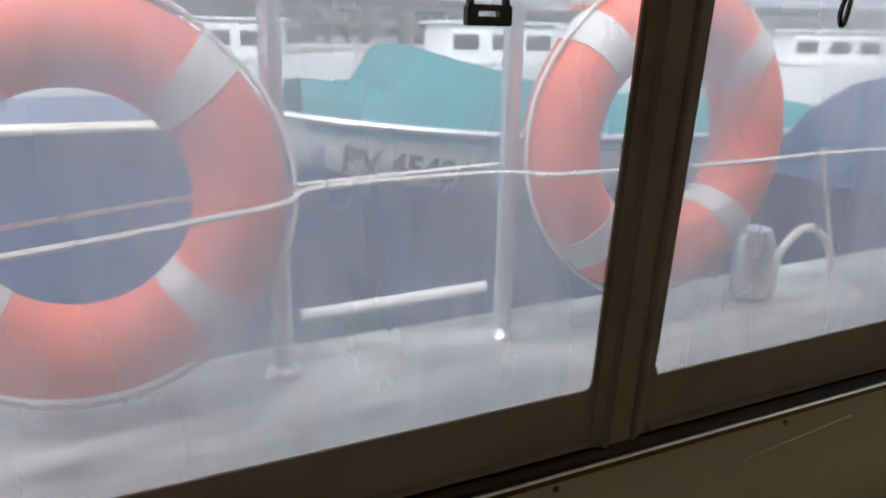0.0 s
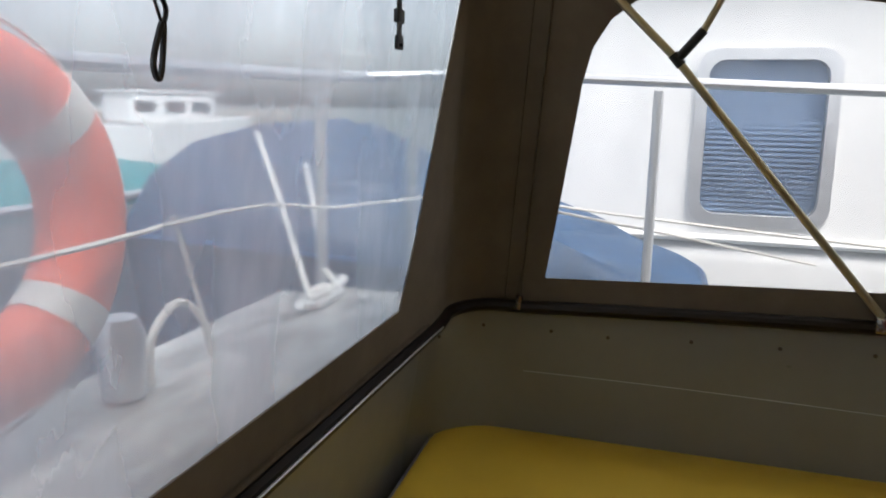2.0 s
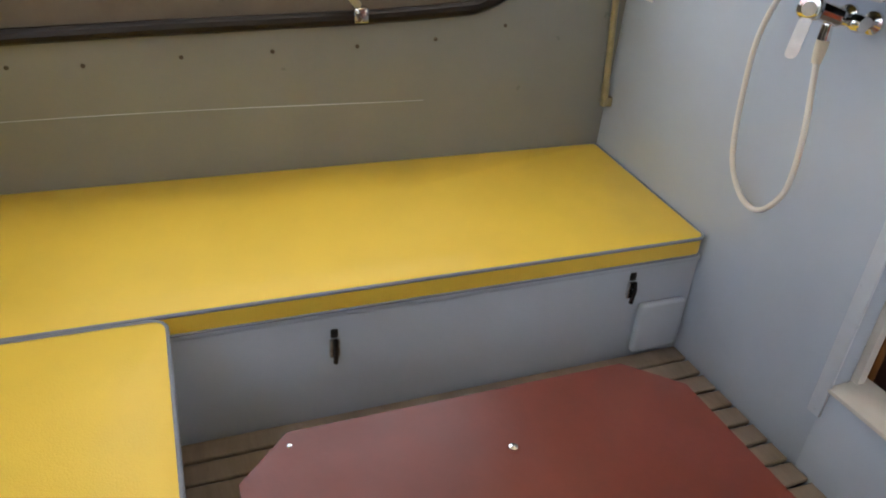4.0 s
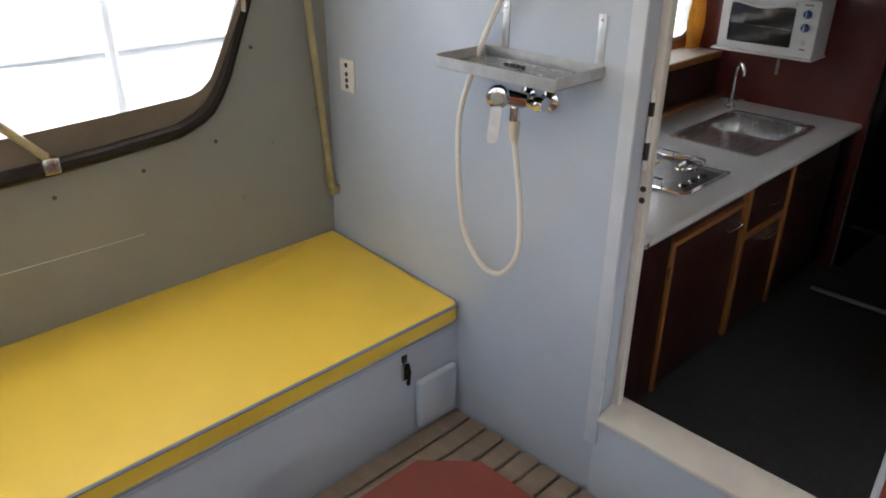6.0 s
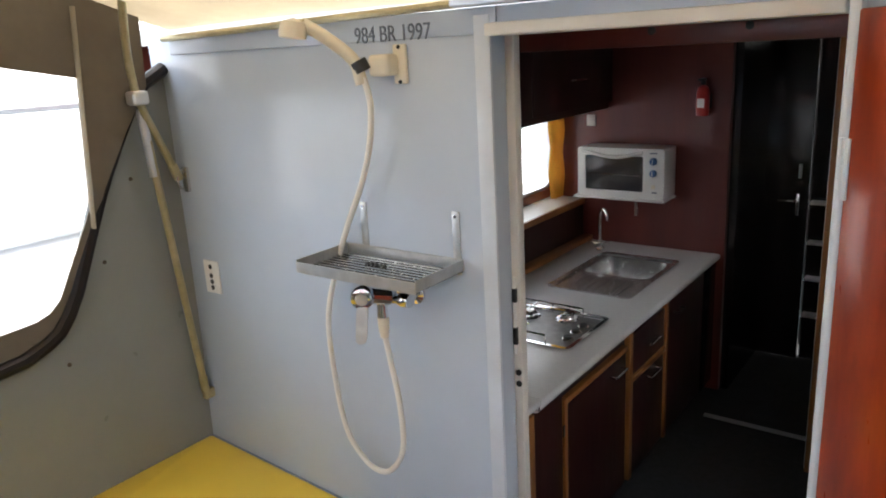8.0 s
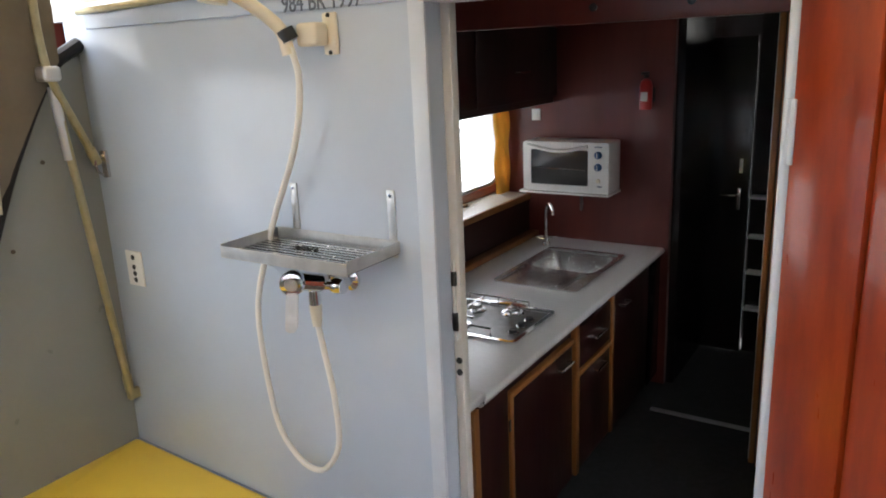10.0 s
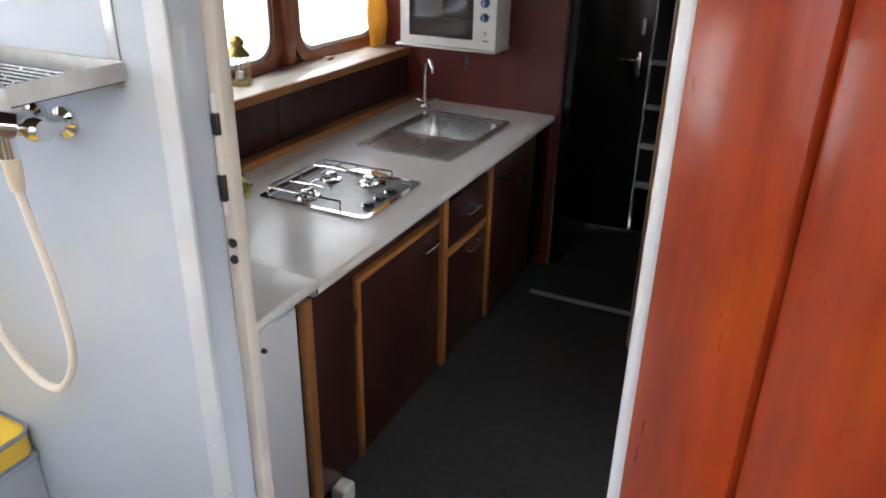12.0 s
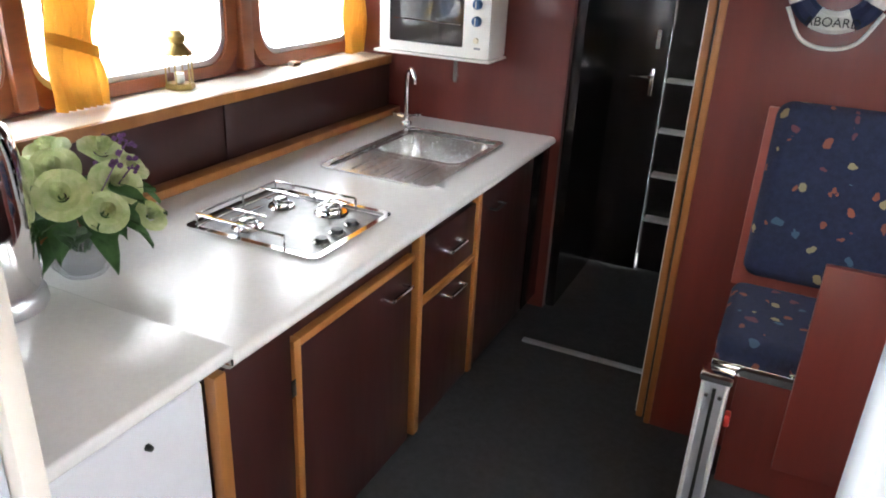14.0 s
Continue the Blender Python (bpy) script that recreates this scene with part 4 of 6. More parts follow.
# mixer tap, hose and hand shower
mix = thing("shower_mixer", (-0.92, 0.03, 1.17), "chrome shower mixer with a lever on the bulkhead", "tap")
part("body", tube([(-0.910, 0.122, 1.196), (-0.945, 0.062, 1.178)], 0.021, 16), CHROME, mix)
part("valve_bar", tube([(-0.93, 0.062, 1.174), (-0.985, 0.06, 1.176)], 0.012, 14), CHROME, mix)
part("cartridge_head", lathe([(0.0, 0.0), (0.027, 0.0), (0.029, 0.008), (0.029, 0.028), (0.026, 0.034), (0.018, 0.036), (0.0, 0.036)], 24, pose(-0.912, 0.120, 1.197, -90, 0, 35)), CHROME, mix)
part("head_badge", lathe([(0.0, 0.0), (0.016, 0.0), (0.015, 0.0015), (0.0, 0.0015)], 18, pose(-0.9333, 0.1502, 1.197, -90, 0, 35)), BRUSHED, mix)
part("lever", plate(rounded(-0.014, 1.087, 0.014, 1.177, (0.013, 0.013, 0.008, 0.008)), lambda u, z, d: Vector((-0.929 + 0.82 * u - 0.57 * d, 0.144 + 0.57 * u + 0.16 * (1.177 - z) + 0.82 * d, z)), 0.009), BRUSHED, mix)
for xx in (-0.985, -0.915):
    part("wall_union", lathe([(0.026, 0), (0.026, 0.008), (0.014, 0.014), (0.014, 0.06)], 20, pose(xx, 0.0, 1.176, -90)), CHROME, mix)
part("knob", lathe([(0.0, 0), (0.019, 0.0), (0.021, 0.012), (0.017, 0.028), (0.0, 0.03)], 18, pose(-0.983, 0.06, 1.178, 0, -90)), CHROME, mix)
part("outlet", lathe([(0.015, 0), (0.013, 0.035)], 16, pose(-0.924, 0.068, 1.125)), CHROME, mix)
hs = thing("shower_hose", (-0.87, 0.06, 0.65), "cream shower hose hanging in a loop with its hand shower", "shower")
part("collar", lathe([(0.015, 0), (0.014, -0.03), (0.011, -0.055), (0.0, -0.055)], 16, pose(-0.924, 0.068, 1.125)), IVORY, hs)
hp = [(-0.924, 0.068, 1.08), (-0.937, 0.066, 1.0), (-0.951, 0.06, 0.88), (-0.946, 0.055, 0.75), (-0.895, 0.05, 0.668), (-0.84, 0.048, 0.648), (-0.785, 0.048, 0.675), (-0.735, 0.05, 0.75),
      (-0.715, 0.055, 0.90), (-0.717, 0.06, 1.08), (-0.745, 0.04, 1.22), (-0.79, 0.035, 1.33), (-0.872, 0.05, 1.46), (-0.918, 0.06, 1.56), (-0.935, 0.065, 1.65), (-0.925, 0.07, 1.715)]
part("hose", tube(spline(hp, 8), 0.0078, 10), HOSE, hs)
wb = part("wall_bracket", box((-1.005, 0.0005, 1.695), (-0.965, 0.010, 1.785), 0.008, 3), IVORY, hs, "ivory plastic wall bracket")
part("arm", box((-0.985, 0.010, 1.715), (-0.925, 0.055, 1.765), 0.010, 3), IVORY, wb)
for z in (1.70, 1.779):
    part("screw_head", lathe([(0.005, 0), (0.004, 0.003), (0, 0.0035)], 10, pose(-0.985, 0.010, z, -90)), BLACKP, wb)
part("holder_ring", tube([(-0.922, 0.066, 1.728), (-0.912, 0.072, 1.752)], 0.02, 14), BLACKP, hs)
part("handle", tube(spline([(-0.918, 0.07, 1.70), (-0.905, 0.078, 1.755), (-0.87, 0.12, 1.805), (-0.835, 0.16, 1.84)], 6), 0.015, 14), IVORY, hs, "ivory hand shower handle")
part("shower_head", lathe([(0.0, 0.0), (0.03, 0.0), (0.032, 0.012), (0.026, 0.035), (0.0, 0.045)], 20, look((-0.825, 0.185, 1.81), (-0.835, 0.165, 1.95)) @ pose(0, 0, 0, 180)), IVORY, hs)

# socket plate
so = thing("socket_plate", (-0.14, 0.004, 1.1), "white two-gang socket plate with dark holes", "socket")
part("plate", box((-0.178, 0.0005, 1.045), (-0.104, 0.008, 1.155), 0.004), WHITEP, so)
for z in (1.065, 1.085, 1.105, 1.135):
    part("hole", lathe([(0.008, 0), (0.008, 0.0015), (0.0, 0.0015)], 12, pose(-0.141, 0.008, z, -90)), BLACKP, so)

# ---- galley ----
WT = 0.51
FX = -0.893
wt = thing("worktop", (-0.45, -1.8, WT - 0.04), "white laminate worktop with a rounded front edge", "worktop")
hobh = (-0.765, -1.625, -0.335, -1.237)
snkh = (-0.735, -2.63, -0.30, -1.965)


def slab(x0, x1, ya, yb, z0, z1):
    part("board", box((x0, ya, z0), (x1, yb, z1)), WORKTOP, wt)


ys = [-2.928, snkh[1], snkh[3], hobh[1], hobh[3], -0.738]
for ya, yb, hole in zip(ys, ys[1:], (None, snkh, None, hobh, None)):
    if hole is None:
        slab(FX, -0.03, ya, yb, WT - 0.036, WT)
    else:
        slab(FX, hole[0], ya, yb, WT - 0.036, WT)
        slab(hole[2], -0.03, ya, yb, WT - 0.036, WT)
part("nosing", tube([(FX + 0.001, -2.927, WT - 0.018), (FX + 0.001, -0.739, WT - 0.018)], 0.018, 16), WORKTOP, wt)
wt2 = thing("worktop", (-0.45, -0.45, WT), "white laminate worktop slab over the fridge", "worktop")
part("board", box((-0.925, -0.733, WT + 0.001), (-0.03, -0.10, WT + 0.034), 0.010, 3), WORKTOP, wt2)
part("end_strip", box((-0.915, -0.737, WT - 0.02), (-0.86, -0.729, WT + 0.0005), 0.002), STEEL, wt2)
fr = thing("fridge", (-0.5, -0.4, GF), "white enamelled built-in fridge front", "fridge")
part("body", box((-0.84, -0.69, GF + 0.06), (-0.06, -0.12, WT - 0.04), 0.01), FRIDGE, fr)
part("fridge_door", box((-0.872, -0.69, GF + 0.10), (-0.842, -0.12, WT - 0.045), 0.012, 3), FRIDGE, fr)
part("vent_knob", lathe([(0.008, 0), (0.006, 0.012), (0.0, 0.014)], 10, pose(-0.872, -0.53, 0.405, 0, -90)), BLACKP, fr)
part("plinth", box((-0.82, -0.69, GF), (-0.1, -0.12, GF + 0.058)), BLACKP, fr)


def bow_handle(y, z, par, material=CHROME, w=0.12):
    h = part("handle", tube(spline([(FX + 0.012, y - w / 2, z), (FX - 0.02, y - w / 2, z), (FX - 0.022, y - w / 2 + 0.012, z), (FX - 0.022, y + w / 2 - 0.012, z),
                                    (FX - 0.02, y + w / 2, z), (FX + 0.012, y + w / 2, z)], 4), 0.0055, 8), material, par, "bow handle")
    return h


def stile(ya, yb, par, z0=GF + 0.07, z1=WT - 0.04):
    part("oak_stile", box((FX + 0.0, ya, z0), (FX + 0.03, yb, z1), 0.004), OAK, par)


def door_front(ya, yb, z0, z1, par):
    return part("door", box((FX + 0.010, ya + 0.003, z0 + 0.003), (FX + 0.028, yb - 0.003, z1 - 0.003), 0.003), MAHOG, par)


BZ = GF + 0.07
c1 = thing("base_cabinet", (-0.5, -1.2, GF), "dark mahogany base cabinet with oak stiles and a wide door", "cabinet", "galley base cabinets")
part("carcass", box((FX + 0.0305, -1.62, BZ), (-0.04, -0.70, WT - 0.06)), MAHOG, c1)
stile(-0.735, -0.698, c1)
part("filler_panel", box((FX + 0.01, -0.968, BZ), (FX + 0.03, -0.737, WT - 0.042), 0.002), MAHOG, c1)
stile(-0.998, -0.970, c1, z1=0.42)
part("top_rail", box((FX + 0.002, -1.60, 0.394), (FX + 0.03, -1.0, 0.418), 0.004), OAK, c1)
d = door_front(-1.598, -1.0, BZ, 0.392, c1)
bow_handle(-1.478, 0.335, d)
part("hinge", box((FX - 0.004, -0.968, 0.27), (FX + 0.0, -0.95, 0.32), 0.003), BLACKP, c1)
c2 = thing("base_cabinet", (-0.5, -1.85, GF), "dark mahogany drawer cabinet with oak rails", "cabinet", "galley base cabinets")
part("carcass", box((FX + 0.0305, -2.12, BZ), (-0.04, -1.625, 0.36)), MAHOG, c2)
stile(-1.660, -1.622, c2)
part("rail", box((FX + 0.001, -2.09, 0.205), (FX + 0.03, -1.66, 0.232), 0.004), OAK, c2)
d = part("drawer", box((FX + 0.010, -2.088, 0.236), (FX + 0.028, -1.664, 0.44), 0.003), MAHOG, c2)
bow_handle(-1.885, 0.345, d)
d = door_front(-2.088, -1.662, BZ, 0.203, c2)
bow_handle(-1.905, 0.165, d)
stile(-2.125, -2.092, c2)
c3 = thing("base_cabinet", (-0.5, -2.5, GF), "dark mahogany sink cabinet with a plain door", "cabinet", "galley base cabinets")
part("carcass", box((FX + 0.0305, -2.925, BZ), (-0.04, -2.128, 0.28)), MAHOG, c3)
d = door_front(-2.72, -2.128, BZ, WT - 0.042, c3)
bow_handle(-2.27, 0.375, d, BLACKP, 0.09)
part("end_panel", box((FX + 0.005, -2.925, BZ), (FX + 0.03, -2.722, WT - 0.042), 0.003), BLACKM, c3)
solid("kickboard", box((-0.835, -2.925, GF), (-0.81, -0.70, GF + 0.069)), BLACKP, "black recessed kickboard under the cabinets", "kickboard", "structure")
part("floor_box", box((-0.935, -0.86, GF + 0.001), (-0.875, -0.79, GF + 0.075), 0.012, 3), WHITEP, thing("floor_plug", (-0.9, -0.82, GF), "small white plastic plug box on the floor", "plug box"))

# hob
hob = thing("hob", (-0.55, -1.45, WT), "stainless steel three-burner gas hob with a wire pan rack", "hob")
hx0, hx1, hy0, hy1 = -0.787, -0.312, -1.645, -1.215
bm = holed(rounded(hx0, hy0, hx1, hy1, 0.03), rounded(hx0 + 0.02, hy0 + 0.02, hx1 - 0.02, hy1 - 0.02, 0.02), lambda x, y, d: Vector((x, y, WT + 0.001 + d)), 0.009)
part("rim", bm, CHROME, hob)
part("pan", plate(rounded(hx0 + 0.019, hy0 + 0.019, hx1 - 0.019, hy1 - 0.019, 0.02), lambda x, y, d: Vector((x, y, WT - 0.006 + d)), 0.004), HOBSTEEL, hob)
for yy in (-1.345, -1.425, -1.505):
    kn = part("knob_ring", lathe([(0.026, 0), (0.026, 0.004), (0.021, 0.006), (0.0, 0.006)], 20, pose(-0.715, yy, WT - 0.002)), STEEL, hob)
    part("knob", lathe([(0.019, 0), (0.017, 0.010), (0.0, 0.011)], 18, pose(-0.715, yy, WT + 0.004)), BLACKP, kn)
for bx, by, r in ((-0.60, -1.565, 0.055), (-0.43, -1.53, 0.045), (-0.46, -1.33, 0.05)):
    bu = part("burner", lathe([(r, 0), (r * 0.9, 0.006), (r * 0.6, 0.007), (r * 0.6, 0.018), (r * 0.45, 0.02), (0.0, 0.02)], 24, pose(bx, by, WT - 0.002)), CHROME, hob)
    part("cap", lathe([(r * 0.5, 0.0), (r * 0.52, 0.006), (r * 0.4, 0.010), (0.0, 0.010)], 20, pose(bx, by, WT + 0.018)), STEEL, bu)
zz = WT + 0.042
part("rack_frame", tube([(-0.66, hy0 + 0.03, zz), (hx1 - 0.03, hy0 + 0.03, zz), (hx1 - 0.03, hy1 - 0.03, zz), (-0.66, hy1 - 0.03, zz)], 0.004, 8), CHROME, hob)
for q in ((hx1 - 0.03, hy0 + 0.03), (hx1 - 0.03, hy1 - 0.03), (-0.66, hy0 + 0.03), (-0.66, hy1 - 0.03), (-0.5, hy0 + 0.03), (-0.5, hy1 - 0.03), (hx1 - 0.03, -1.45)):
    part("rack_leg", tube([(q[0], q[1], WT - 0.002), (q[0], q[1], zz)], 0.004, 8), CHROME, hob)
for bx, by in ((-0.60, -1.565), (-0.43, -1.53), (-0.46, -1.33)):
    part("rack_bar", tube([(bx - 0.07, by, zz), (bx - 0.02, by, zz + 0.004), (bx + 0.02, by, zz + 0.004), (min(bx + 0.08, hx1 - 0.03), by, zz)], 0.0035, 6), CHROME, hob)
    part("rack_bar", tube([(bx, max(by - 0.07, hy0 + 0.03), zz), (bx, by + 0.07, zz)], 0.0035, 6), CHROME, hob)

# sink with drainer
sk = thing("sink", (-0.52, -2.3, WT), "stainless steel sink with a drainer", "sink")
sx0, sx1, sy0, sy1 = -0.76, -0.285, -2.68, -1.935
b0, b1 = -2.62, -2.27
def splace(x, y, d):
    return Vector((x, y, WT + 0.001 + d))
part("rim", holed(rounded(sx0, sy0, sx1, sy1, 0.035), rounded(sx0 + 0.028, sy0 + 0.028, sx1 - 0.028, sy1 - 0.028, 0.03), splace, 0.007), STEEL, sk)
bowl = rounded(sx0 + 0.04, b0, sx1 - 0.045, b1, 0.06)
part("deck", holed(rounded(sx0 + 0.027, sy0 + 0.027, sx1 - 0.027, b1 + 0.03, 0.02), bowl, lambda x, y, d: splace(x, y, d - 0.004), 0.003), STEEL, sk)
bm = bmesh.new()
cx, cy = (sx0 + sx1) / 2, (b0 + b1) / 2
prev = None
for f, z in ((1.0, 0.0), (0.99, -0.02), (0.95, -0.13), (0.88, -0.148), (0.5, -0.152), (0.06, -0.154)):
    ring = [bm.verts.new((cx + (x - cx) * f, cy + (y - cy) * f, WT - 0.002 + z)) for x, y in bowl]
    if prev:
        for i in range(len(ring)):
            bm.faces.new((prev[i], prev[(i + 1) % len(ring)], ring[(i + 1) % len(ring)], ring[i]))
    prev = ring
bm.faces.new(prev)
part("bowl", bm, STEEL, sk, smooth=60)
part("waste", lathe([(0.03, 0), (0.028, 0.003), (0.0, 0.001)], 20, pose(cx, cy, WT - 0.155)), CHROME, sk)
part("drainer", plate(rounded(sx0 + 0.027, b1 + 0.031, sx1 - 0.027, sy1 - 0.027, 0.02), lambda x, y, d: splace(x, y, d - 0.006), 0.004), STEEL, sk)
for i in range(7):
    xx = sx0 + 0.09 + i * 0.045
    part("rib", tube([(xx, b1 + 0.06, WT), (xx, sy1 - 0.06, WT)], 0.004, 6, flat=0.6), STEEL, sk)
tap = thing("tap", (-0.23, -2.72, WT), "chrome kitchen mixer tap with a swan neck", "tap")
part("base", lathe([(0.028, 0), (0.026, 0.012), (0.018, 0.02), (0.017, 0.05), (0.0, 0.052)], 20, pose(-0.235, -2.73, WT)), CHROME, tap)
part("spout", tube(spline([(-0.235, -2.73, WT + 0.05), (-0.235, -2.73, WT + 0.19), (-0.25, -2.715, WT + 0.25), (-0.285, -2.68, WT + 0.265), (-0.315, -2.65, WT + 0.24), (-0.318, -2.648, WT + 0.21)], 6), 0.010, 12), CHROME, tap)
for s_ in (-1, 1):
    hd = part("tap_arm", tube([(-0.235, -2.73, WT + 0.035), (-0.235 + 0.045 * s_, -2.73 + 0.02 * s_, WT + 0.045)], 0.008, 10), CHROME, tap)
    part("tap_handle", lathe([(0.0, 0), (0.014, 0.003), (0.016, 0.02), (0.0, 0.026)], 14, pose(-0.235 + 0.05 * s_, -2.73 + 0.022 * s_, WT + 0.035)), CHROME, hd)

# toaster oven on a wall shelf
ov = thing("toaster_oven", (-0.36, -2.85, 0.84), "white countertop oven with a dark glass door", "oven")
ox0, ox1, oz0, oz1, oy = -0.63, -0.09, 0.845, 1.145, -2.725
part("body", box((ox0, BACK + 0.004, oz0), (ox1, oy - 0.012, oz1), 0.012, 3), WHITEP, ov)
part("front_frame", holed(rounded(ox0, oz0 + 0.004, ox1, oz1, 0.014), rounded(ox0 + 0.125, oz0 + 0.045, ox1 - 0.05, oz1 - 0.045, 0.01), lambda x, z, d: Vector((x, oy - d, z)), 0.0118), WHITEP, ov)
dr = part("glass_door", plate(rounded(ox0 + 0.126, oz0 + 0.046, ox1 - 0.051, oz1 - 0.046, 0.008), lambda x, z, d: Vector((x, oy - 0.004 - d, z)), 0.005), DARKGLASS, ov)
part("door_arch", tube(spline([(ox0 + 0.125, oy + 0.006, oz1 - 0.022), (ox0 + 0.30, oy + 0.022, oz1 - 0.05), (ox1 - 0.03, oy + 0.006, oz1 - 0.02)], 8), 0.011, 10), WHITEP, ov, "curved white door grip")
part("wire_shelf", tube([(ox0 + 0.14, oy - 0.0035, 0.985), (ox1 - 0.07, oy - 0.0035, 0.99)], 0.002, 6), CHROME, ov)
for z in (1.075, 1.005):
    kb = part("knob", lathe([(0.022, 0), (0.021, 0.012), (0.016, 0.022), (0.0, 0.022)], 18, pose(ox0 + 0.062, oy, z, -90)), BLUEKNOB, ov)
    part("pointer", box((ox0 + 0.060, oy + 0.022, z - 0.015), (ox0 + 0.064, oy + 0.024, z + 0.015)), WHITEP, kb)
part("push_button", lathe([(0.013, 0), (0.011, 0.008), (0.0, 0.008)], 16, pose(ox0 + 0.062, oy, 0.925, -90)), IVORY, ov)
part("label_bar", box((ox0 + 0.04, oy, 1.118), (ox0 + 0.085, oy + 0.001, 1.125)), GREYINK, ov)
part("label_bar", box((ox0 + 0.04, oy, 0.888), (ox0 + 0.07, oy + 0.001, 0.896)), GREYINK, ov)
osf = thing("oven_shelf", (-0.36, -2.85, 0.83), "narrow steel shelf carrying the oven", "shelf")
part("board", box((ox0 - 0.005, BACK + 0.002, 0.833), (ox1 + 0.03, oy + 0.006, 0.8445), 0.002), WHITEP, osf)
part("support", box((-0.40, BACK + 0.002, 0.70), (-0.38, BACK + 0.016, 0.832)), STEEL, osf)

# overhead cabinet, pelmet, extinguisher, switch
oc = thing("overhead_cabinet", (-0.05, -1.5, 1.36), "dark mahogany overhead cabinet above the galley windows", "cabinet")
part("body", box((-0.20, -2.926, 1.36), (WX - 0.052, -0.10, GC - 0.002), 0.003), MAHOG, oc)
for a, b in ((-1.0, -0.12), (-1.95, -1.01), (-2.95, -1.96)):
    dd = part("door", box((-0.222, a, 1.40), (-0.2005, b, GC - 0.03), 0.003), MAHOG, oc)
    part("handle", tube([(-0.222, (a + b) / 2 - 0.07, 1.56), (-0.245, (a + b) / 2 - 0.065, 1.56), (-0.245, (a + b) / 2 + 0.065, 1.56), (-0.222, (a + b) / 2 + 0.07, 1.56)], 0.005, 8), CHROME, dd)
bmx = thing("ceiling_beam", (-1.5, -0.5, 1.73), "red-brown beam with black knobs under the cabin ceiling", "beam", kind="structure")
part("beam", box((-3.19, -0.66, 1.745), (-0.225, -0.62, GC - 0.001), 0.003), MAHOG_RED, bmx)
for xx in (-1.35, -1.6):
    part("beam_knob", lathe([(0.008, 0), (0.011, 0.012), (0.0, 0.02)], 12, pose(xx, -0.62, 1.785, -90)), BLACKP, bmx)
fe = thing("fire_extinguisher", (-0.78, -2.93, 1.32), "small red fire extinguisher on the mahogany wall", "extinguisher")
part("cylinder", lathe([(0.0, 0), (0.033, 0.003), (0.036, 0.02), (0.036, 0.13), (0.028, 0.16), (0.012, 0.172), (0.0, 0.174)], 20, pose(-0.785, BACK + 0.045, 1.32)), REDCYL, fe)
part("valve", lathe([(0.014, 0), (0.014, 0.02), (0.0, 0.024)], 14, pose(-0.785, BACK + 0.045, 1.494)), BLACKP, fe)
part("grip", box((-0.80, BACK + 0.03, 1.515), (-0.77, BACK + 0.10, 1.53), 0.004), BLACKP, fe)
part("wall_clip", box((-0.825, BACK + 0.001, 1.36), (-0.745, BACK + 0.012, 1.44), 0.003), BLACKP, fe)
part("label_patch", box((-0.805, BACK + 0.0795, 1.37), (-0.765, BACK + 0.082, 1.42), 0.001), WHITEP, fe)
sw = thing("light_switch", (-0.10, -2.96, 1.27), "white light switch on the mahogany wall", "switch")
part("plate", box((-0.115, BACK + 0.001, 1.25), (-0.055, BACK + 0.01, 1.32), 0.004), WHITEP, sw)
part("rocker", box((-0.10, BACK + 0.010, 1.268), (-0.07, BACK + 0.014, 1.302), 0.002), WHITEP, sw)

# ---- galley: loose things ----
def curtain(y0, y1, x, z0, z1, tie, label):
    """A gathered curtain drawn in at a tie band."""
    t = thing("curtain", (x, (y0 + y1) / 2, z0), label, "curtain", "galley curtains")
    bm = bmesh.new()
    NU, NV = 60, 24
    g = []
    for j in range(NV + 1):
        z = z0 + (z1 - z0) * j / NV
        pinch = 1 - 0.36 * math.exp(-((z - tie) / 0.09) ** 2) if tie else 1.0
        row = []
        for i in range(NU + 1):
            u = i / NU
            yy = y0 + (y1 - y0) * (u if not tie else (1 - pinch) * 0.25 + u * pinch)
            yy += 0.012 * math.sin(3 * z * 7 + u * 4)
            xx = x + 0.017 * math.sin(u * 2 * math.pi * 7 + 0.6 * math.sin(z * 9)) * (0.7 + 0.3 * pinch)
            row.append(bm.verts.new((xx, yy, z)))
        g.append(row)
    for A, B in zip(g, g[1:]):
        for i in range(NU):
            bm.faces.new((A[i], A[i + 1], B[i + 1], B[i]))
    bmesh.ops.solidify(bm, geom=bm.faces[:], thickness=0.0025)
    part("cloth", bm, CURTAIN, t, smooth=80)
    if tie:
        w = (y1 - y0)
        ring = [(x + 0.034 * math.cos(a), y0 + w * 0.45 + abs(w) * 0.42 * math.sin(a), tie + 0.03 * math.sin(a)) for a in (2 * math.pi * k / 24 for k in range(24))]
        bm = bmesh.new()
        vs = [[bm.verts.new((p[0], p[1], p[2] + dz)) for p in ring] for dz in (-0.018, 0.018)]
        for k in range(24):
            bm.faces.new((vs[0][k], vs[0][(k + 1) % 24], vs[1][(k + 1) % 24], vs[1][k]))
        bmesh.ops.solidify(bm, geom=bm.faces[:], thickness=0.004)
        part("tie_band", bm, CURTAIN, t, smooth=80)
    return t


curtain(-1.19, -1.40, 0.13, 0.792, 1.358, 0.985, "yellow curtain gathered with a tie band beside the window")
curtain(-2.77, -2.92, 0.12, 0.792, 1.358, 0.0, "narrow yellow curtain hanging beside the window")

